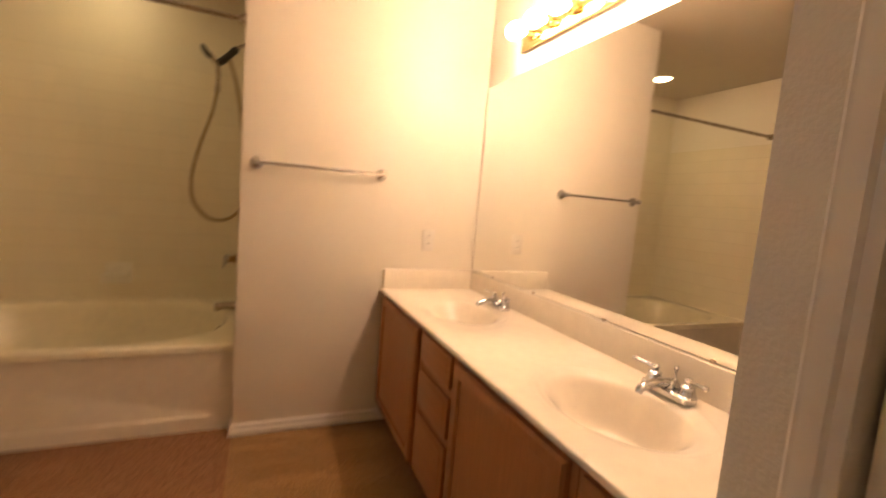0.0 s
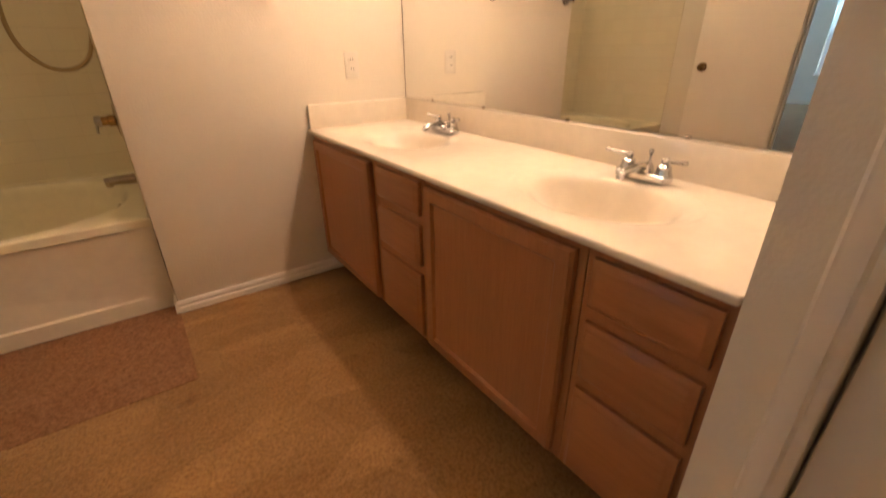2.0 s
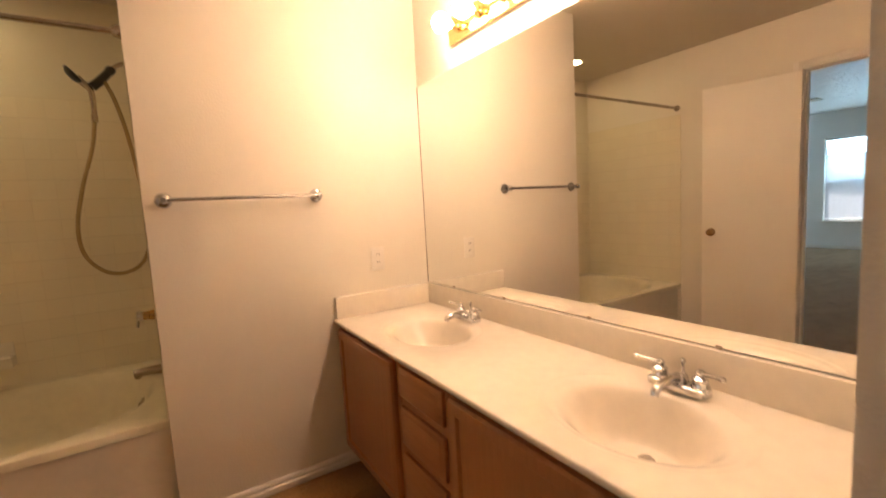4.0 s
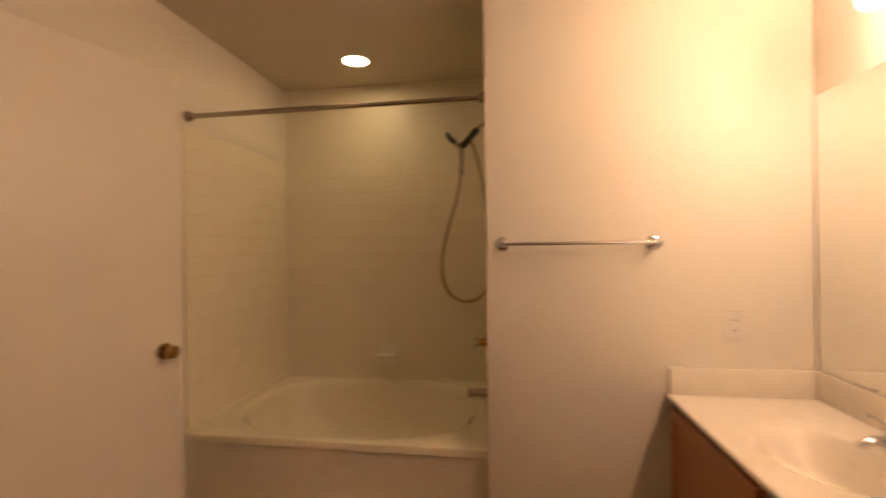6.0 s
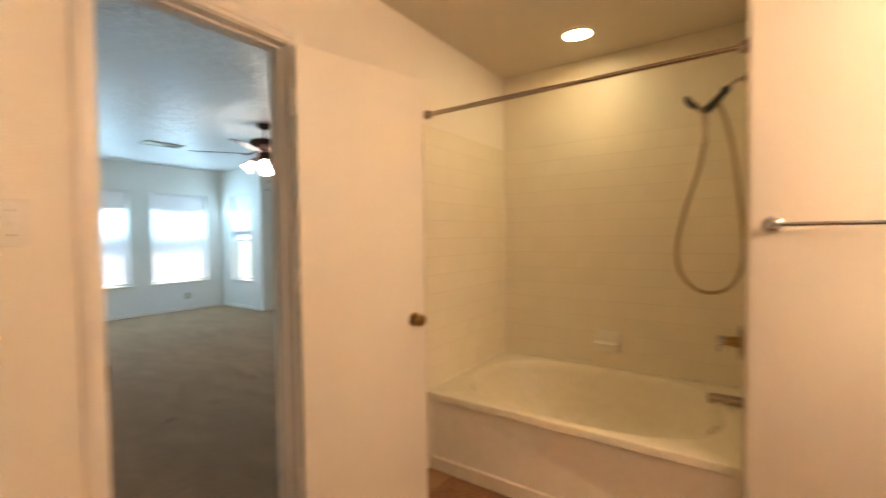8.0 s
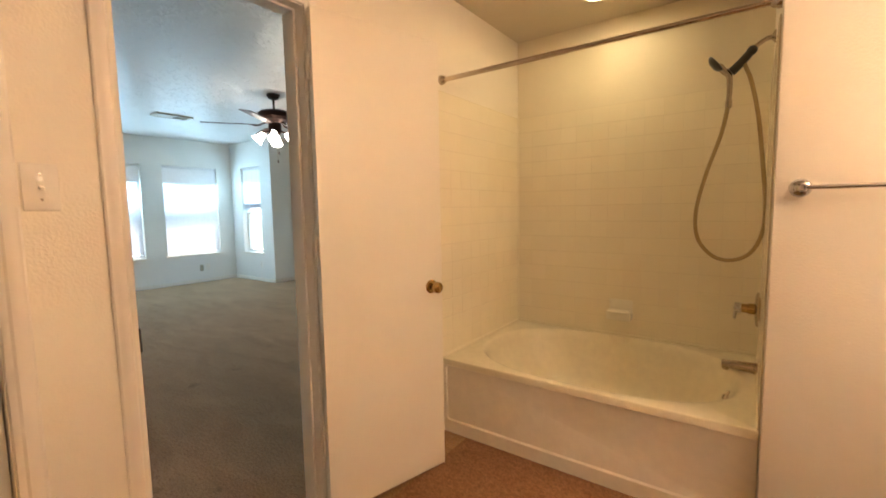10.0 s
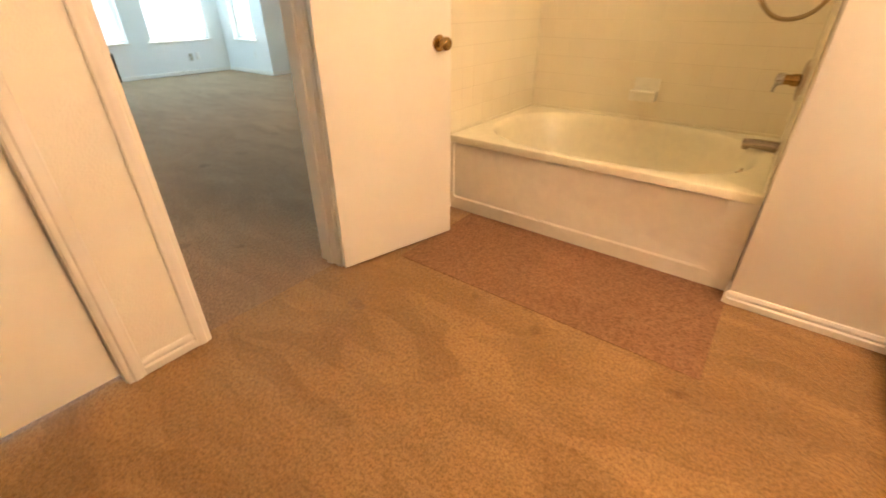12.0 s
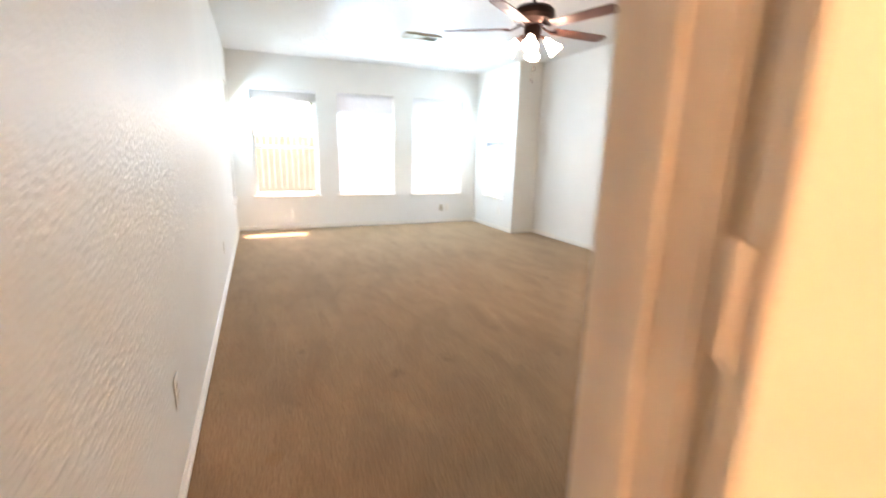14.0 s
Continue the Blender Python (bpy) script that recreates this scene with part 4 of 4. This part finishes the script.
# ---- vanity light ----
vl = thing("vanity_light", (MX - 0.001, -0.99, 1.95), "polished brass strip light with eight globe bulbs", "wall light")
LX, L0, L1 = MX - 0.022, -1.555, -0.335
bm = box(LX, MX - 0.001, L0, L1, 1.950, 2.060, 0.004, 2)
part("brass_box", bm, GOLD, vl)
for i in range(8):
    y = L1 - 0.075 - i * (L1 - L0 - 0.15) / 7
    m = Matrix.Translation((LX, y, 2.006)) @ Euler((0, radians(-90), 0)).to_matrix().to_4x4()
    sock = part("socket", turned(lathe([(0, 0), (0.026, 0), (0.027, 0.004), (0.021, 0.010), (0.019, 0.032), (0.0165, 0.036), (0, 0.036)], 24), m), GOLD, vl)
    part("bulb", turned(lathe([(0.0, 0.032), (0.014, 0.032), (0.015, 0.045)] + [(0.0405 * math.sin(radians(a)), 0.084 - 0.0405 * math.cos(radians(a))) for a in range(25, 181, 12)] + [(0, 0.1245)], 24), m), BULB_GLASS, sock, "lit globe bulb")

can = thing("recessed_light", (0.668, 0.676, H), "round recessed ceiling lamp over the tub", "ceiling light")
part("trim_ring", turned(lathe([(0.071, 0.0), (0.088, 0.0), (0.088, -0.004), (0.076, -0.007), (0.071, -0.004), (0.071, 0.0)], 40), Matrix.Translation((0.668, 0.676, H - 0.0006))), TRIM, can)
part("lens", turned(lathe([(0.0, -0.0055), (0.05, -0.005), (0.0705, -0.002), (0.0705, -0.001), (0, -0.001)], 36), Matrix.Translation((0.668, 0.676, H - 0.0004))), CAN_GLASS, can, "lit white lens")


# ---- bedroom windows and blinds ----
def window(name, wall, a0, a1, inward, label):
    """wall: ('x', face) or ('y', face). Frame of two sashes, two panes and a sill, set into the wall."""
    axis, face = wall
    z0, z1 = WIN
    t = thing(name, (face, (a0 + a1) / 2, z0) if axis == "x" else ((a0 + a1) / 2, face, z0), label, "window")
    t["kind"] = "structure"

    def b(d0, d1, u0, u1, w0, w1, bev=0.002):
        p, q = face - inward * d0, face - inward * d1
        lo, hi = min(p, q), max(p, q)
        return box(lo, hi, u0, u1, w0, w1, bev) if axis == "x" else box(u0, u1, lo, hi, w0, w1, bev)
    mid = (z0 + z1) / 2 - 0.05
    for nm, args in (("window_frame", (0.09, 0.15, a0, a0 + 0.04, z0, z1)), ("window_frame", (0.09, 0.15, a1 - 0.04, a1, z0, z1)),
                     ("window_frame", (0.09, 0.15, a0 + 0.0405, a1 - 0.0405, z1 - 0.04, z1)), ("window_frame", (0.09, 0.15, a0 + 0.0405, a1 - 0.0405, z0, z0 + 0.045)),
                     ("meeting_rail", (0.095, 0.14, a0 + 0.0405, a1 - 0.0405, mid - 0.022, mid + 0.022))):
        part(nm, b(*args), VINYL, t)
    for w0, w1 in ((z0 + 0.0455, mid - 0.0225), (mid + 0.0225, z1 - 0.0405)):
        p = part("pane", b(0.118, 0.122, a0 + 0.041, a1 - 0.041, w0, w1, 0), PANE, t)
        p.visible_shadow = False
    part("window_sill", b(-0.03, 0.088, a0 - 0.035, a1 + 0.035, z0 - 0.024, z0 + 0.0005, 0.004), TRIM, t)
    return t


def blind(wall, a0, a1, inward, drop, tilt, label):
    """Slatted blind hung in the reveal from its head; drop: how far down it reaches."""
    axis, face = wall
    z1 = WIN[1] - 0.002
    d = 0.045
    pos = face - inward * d
    t = thing("window_blind", (pos, (a0 + a1) / 2, z1 - 0.04) if axis == "x" else ((a0 + a1) / 2, pos, z1 - 0.04), label, "window blind", "bedroom blinds")

    def b(w, u0, u1, z_0, z_1, bev=0.002):
        return box(pos - w, pos + w, u0, u1, z_0, z_1, bev) if axis == "x" else box(u0, u1, pos - w, pos + w, z_0, z_1, bev)
    part("headrail", b(0.02, a0 + 0.006, a1 - 0.006, z1 - 0.038, z1), SLAT, t)
    low = z1 - drop
    part("bottom_rail", b(0.013, a0 + 0.008, a1 - 0.008, low, low + 0.018), SLAT, t)
    verts, faces = [], []
    full = WIN[1] - WIN[0] - 0.06
    n = int(full / 0.0215)
    hung = int((drop - 0.07) / 0.0215)
    ca, sa = math.cos(radians(tilt)), math.sin(radians(tilt))
    zs = [z1 - 0.05 - i * 0.0215 for i in range(hung)] + [low + 0.021 + 0.003 * i for i in range(n - hung)]
    for i, z in enumerate(zs):
        k = len(verts)
        flat = i >= hung
        c, s = (1, 0) if flat else (ca, sa)
        wob = random.uniform(-0.001, 0.001)
        for u in (a0 + 0.008, a1 - 0.008):
            for q, h in ((-0.0125, 0), (0, 0.002), (0.0125, 0)):
                dx, dz = q * c * inward, q * s + h + wob
                verts.append((pos + dx, u, z + dz) if axis == "x" else (u, pos + dx, z + dz))
        faces += [(k, k + 1, k + 4, k + 3), (k + 1, k + 2, k + 5, k + 4)]
    me = bpy.data.meshes.new("slats")
    me.from_pydata([tuple(Vector(v) - BASE[t.name]) for v in verts], [], faces)
    me.materials.append(SLAT)
    ob = new("slats", me)
    ob.parent = t
    ob["kind"] = "stuff"
    for u in (a0 + 0.15, (a0 + a1) / 2, a1 - 0.15):
        p = (pos - 0.014 * -inward, u) if axis == "x" else (u, pos - 0.014 * -inward)
        part("cord", tube([(*p, z1 - 0.04), (*p, low + 0.01)], 0.0012, 5, 1, False), SLAT, t)
    return t


for i, (a, b) in enumerate(FAR_WIN):
    window(f"window_{i + 1}", ("x", FX), a, b, 1, "white double-hung window in the far bedroom wall")
window("window_4", ("y", SY), *SIDE_WIN, -1, "narrow white double-hung window in the bay side")
window("window_5", ("y", LY), *SOUTH_WIN, 1, "narrow white double-hung window in the long wall")
blind(("x", FX), *FAR_WIN[0], 1, 0.17, 20, "white slatted blind drawn up at the window head")
blind(("x", FX), *FAR_WIN[1], 1, 1.56, 68, "white slatted blind lowered over the window")
blind(("x", FX), *FAR_WIN[2], 1, 1.56, 68, "white slatted blind lowered over the window")
blind(("y", SY), *SIDE_WIN, -1, 0.80, 70, "white slatted blind lowered half way, slats closed")
blind(("y", LY), *SOUTH_WIN, 1, 1.56, 60, "white slatted blind lowered over the narrow window")

# ---- ceiling fan ----
FXY = (-3.02, 1.065)
fan = thing("ceiling_fan", (*FXY, HB), "dark bronze ceiling fan with reddish wooden blades and lit glass shades", "ceiling fan")


def at_fan(bm, m=Matrix()):
    return turned(bm, Matrix.Translation((*FXY, 0)) @ m)


part("canopy", at_fan(lathe([(0, HB), (0.072, HB), (0.072, HB - 0.012), (0.055, HB - 0.045), (0.024, HB - 0.06), (0, HB - 0.06)], 32)), BRONZE, fan)
part("downrod", at_fan(lathe([(0, HB - 0.05), (0.0125, HB - 0.05), (0.0125, HB - 0.17), (0, HB - 0.17)], 18)), BRONZE, fan)
part("motor", at_fan(lathe([(0, 2.43), (0.03, 2.43), (0.05, 2.42), (0.145, 2.405), (0.172, 2.38), (0.176, 2.335), (0.155, 2.305), (0.11, 2.29), (0.092, 2.275), (0, 2.275)], 40)), BRONZE, fan)
part("light_hub", at_fan(lathe([(0, 2.28), (0.062, 2.28), (0.072, 2.245), (0.068, 2.165), (0.045, 2.145), (0.02, 2.135), (0, 2.133)], 32)), BRONZE, fan)
for i in range(5):
    a = 18 + 72 * i
    m = Euler((0, 0, radians(a))).to_matrix().to_4x4()
    bm = bmesh.new()
    pts = [(0.20, -0.052), (0.30, -0.06), (0.60, -0.068), (0.72, -0.066), (0.743, -0.045), (0.75, 0.0), (0.743, 0.045), (0.72, 0.066), (0.60, 0.068), (0.30, 0.06), (0.20, 0.052)]
    lo = [bm.verts.new((x, y, -0.003)) for x, y in pts]
    hi = [bm.verts.new((x, y, 0.003)) for x, y in pts]
    bm.faces.new(lo[::-1])
    bm.faces.new(hi)
    for k in range(len(pts)):
        bm.faces.new((lo[k], lo[(k + 1) % len(pts)], hi[(k + 1) % len(pts)], hi[k]))
    tilt = Matrix.Translation((0, 0, 2.255)) @ Euler((radians(-9), 0, 0)).to_matrix().to_4x4()
    bl = part("blade", at_fan(turned(bm, tilt), m), BLADE, fan, "dark reddish wooden blade")
    iron = tube([(0.08, 0, 2.29), (0.13, 0.012, 2.262), (0.18, 0, 2.245), (0.24, 0.0, 2.250)], (0.011, 0.008), 8)
    merge(iron, turned(box(0.20, 0.27, -0.03, 0.03, -0.0065, -0.0035, 0.001), tilt))
    part("blade_iron", at_fan(iron, m), BRONZE, bl)
for i in range(4):
    m = Euler((0, 0, radians(53 + 90 * i))).to_matrix().to_4x4()
    arm = part("lamp_arm", at_fan(tube([(0.04, 0, 2.185), (0.09, 0, 2.18), (0.118, 0, 2.155)], 0.012, 10), m), BRONZE, fan)
    sm = Matrix.Translation((0.118, 0, 2.158)) @ Euler((0, radians(136), 0)).to_matrix().to_4x4()
    part("shade", at_fan(turned(lathe([(0.0, 0.0), (0.024, 0.0), (0.03, 0.02), (0.036, 0.05), (0.047, 0.085), (0.062, 0.115), (0.059, 0.115), (0.044, 0.086), (0.033, 0.05), (0.027, 0.022), (0.0, 0.01)], 28), sm), m), SHADE_GLASS, arm, "lit frosted glass shade")
for dx, dy, l in ((0.03, 0.02, 0.19), (-0.02, 0.035, 0.28)):
    ch = part("pull_chain", at_fan(tube([(dx, dy, 2.15), (dx, dy, 2.15 - l)], 0.0013, 6, 2, False)), BRASS, fan)
    part("chain_pull", at_fan(turned(lathe([(0, 0.0), (0.006, 0.004), (0.008, 0.016), (0.005, 0.034), (0, 0.038)], 12), Matrix.Translation((dx, dy, 2.115 - l)))), BLADE, ch)

# ---- ceiling vent ----
vent = thing("ceiling_vent", (-5.0, 0.795, HB), "beige metal air vent in the bedroom ceiling", "ceiling vent")
x0, x1, y0, y1 = -5.09, -4.87, 0.585, 1.03
for args in ((x0, x1, y0, y0 + 0.025), (x0, x1, y1 - 0.025, y1), (x0, x0 + 0.025, y0 + 0.0252, y1 - 0.0252), (x1 - 0.025, x1, y0 + 0.0252, y1 - 0.0252)):
    part("frame", box(*args, HB - 0.020, HB - 0.0005, 0.003), VENT, vent)
# Flat sheet whose dark beige stands for the shade behind the slats.
part("duct", box(x0 + 0.026, x1 - 0.026, y0 + 0.026, y1 - 0.026, HB - 0.002, HB - 0.0006), plastic("vent_shadow", (0.20, 0.17, 0.105), 0.6), vent, "dark sheet painted as the shade of the duct behind the slats")
for i in range(9):
    y = y0 + 0.045 + i * (y1 - y0 - 0.09) / 8
    s = 1 if i > 4 else -1
    bm = turned(box(x0 + 0.026, x1 - 0.026, -0.015, 0.015, -0.0008, 0.0008), Matrix.Translation((0, y, HB - 0.012)) @ Euler((radians(40 * s), 0, 0)).to_matrix().to_4x4())
    part("slat", bm, VENT, vent)

# ---- outdoors ----
# Added overhang, deep enough to cut the sun on the carpet to a sliver.
struct("sun_blocking_eave", box(FX - 1.05, FX - 0.16, LY - 0.5, SY + 0.5, 2.60, 2.74, 0.01), STUCCO, "beige eave added over the windows to block the high sun", "eave")
bm = bmesh.new()
bmesh.ops.create_grid(bm, x_segments=24, y_segments=24, size=400)
for v in bm.verts:
    v.co.z = -0.22
struct("ground", bm, LAWN, "grass lawn outside the windows", "lawn")
fence = thing("garden_fence", (-12.0, 1.0, -0.22), "weathered cedar board fence behind the lawn", "fence")
fence["kind"] = "structure"
for i in range(70):
    y = -6 + i * 0.148
    part("board", box(-12.02, -12.0, y, y + 0.14, -0.22, 1.58 + random.uniform(-0.015, 0.015), 0.003), FENCE, fence)
for z in (0.15, 1.25):
    part("rail", box(-12.07, -12.021, -6, 4.4, z, z + 0.09, 0.003), FENCE, fence)


def tree(x, y, height, seed, label):
    rnd = random.Random(seed)
    t = thing("tree", (x, y, -0.22), label, "tree")
    part("trunk", tube([(x, y, -0.22), (x + 0.06, y, 0.8), (x - 0.04, y + 0.08, 1.7), (x, y + 0.1, height * 0.62)], (0.13, 0.05), 12), BARK, t)
    for i in range(7):
        a, l = rnd.uniform(0, 6.28), rnd.uniform(0.8, 1.5)
        z = height * rnd.uniform(0.35, 0.6)
        part("limb", tube([(x, y + 0.08, z), (x + l * 0.5 * math.cos(a), y + l * 0.5 * math.sin(a), z + 0.5), (x + l * math.cos(a), y + l * math.sin(a), z + 0.9)], (0.045, 0.012), 8), BARK, t)
    verts, faces = [], []
    for i in range(2600):
        a, e, r = rnd.uniform(0, 6.28), rnd.gauss(0, 0.5), rnd.uniform(0.4, 1.55)
        c = Vector((x + r * math.cos(a) * math.cos(e), y + r * math.sin(a) * math.cos(e), height * 0.72 + r * 0.8 * math.sin(e)))
        c += Vector(noise.noise_vector(c * 1.3)) * 0.5
        u = Vector((rnd.gauss(0, 1), rnd.gauss(0, 1), rnd.gauss(0, 1))).normalized()
        w = u.orthogonal().normalized()
        s = rnd.uniform(0.04, 0.075)
        k = len(verts)
        verts += [c - u * s, c + w * s * 0.5, c + u * s, c - w * s * 0.5]
        faces.append((k, k + 1, k + 2, k + 3))
    me = bpy.data.meshes.new("crown")
    me.from_pydata([tuple(v - BASE[t.name]) for v in verts], [], faces)
    me.materials.append(FOLIAGE)
    ob = new("crown", me)
    ob.parent = t


tree(-10.3, 1.0, 3.4, 4, "small leafy garden tree outside the windows")
tree(-10.8, 3.6, 3.8, 9, "leafy garden tree beside the fence")

# ---- wall tiles round the tub ----
PITCH, JOINT, TH = 0.1050, 0.0021, 0.005
TZ0, TROWS = 0.444, 14


def tile_mesh(w, h):
    bm = box(-w / 2, w / 2, 0, TH, -h / 2, h / 2)
    edges = [e for e in bm.edges if all(v.co.y < 1e-6 for v in e.verts) and abs(e.verts[0].co.z - e.verts[1].co.z) < 1e-6]
    bmesh.ops.bevel(bm, geom=edges, offset=0.0009, segments=1, affect="EDGES")
    return finish("tile", bm, TILE)


def tile_wall(name, length, place, label):
    """Tiles over a length from the start of place (x along, -y outwards)."""
    bed = box(0, length, -0.0048, 0, TZ0 - 0.002, TZ0 + TROWS * PITCH + 0.001)
    w = new(name, finish(name, bed, GROUT))
    w.matrix_basis = place
    tagged(w, label, "tiled wall", "", "structure")
    whole = tile_mesh(PITCH - 0.0007, PITCH - JOINT)
    n = int(length / PITCH)
    rest = length - n * PITCH
    cut = tile_mesh(rest - 0.0007, PITCH - JOINT) if rest > 0.012 else None
    for r in range(TROWS):
        for c in range(n + (1 if cut else 0)):
            last = c == n
            o = new("tile", cut if last else whole)
            o.parent = w
            o.matrix_basis = pose(c * PITCH + (rest if last else PITCH) / 2, -TH - 0.001, TZ0 + (r + 0.5) * PITCH, random.gauss(0, 0.22), 0, random.gauss(0, 0.22))


tile_wall("tile_wall_back", WX - 0.018, pose(0.009, BY - 0.0006, 0), "glossy cream square tiles behind the tub")
tile_wall("tile_wall_left", BY - TY - 0.012, pose(0.0006, TY + 0.002, 0, 0, 0, 90), "glossy cream square tiles at the tub end")
tile_wall("tile_wall_right", BY - TY - 0.012, pose(WX - 0.0006, BY - 0.010, 0, 0, 0, -90), "glossy cream square tiles on the plumbing wall")
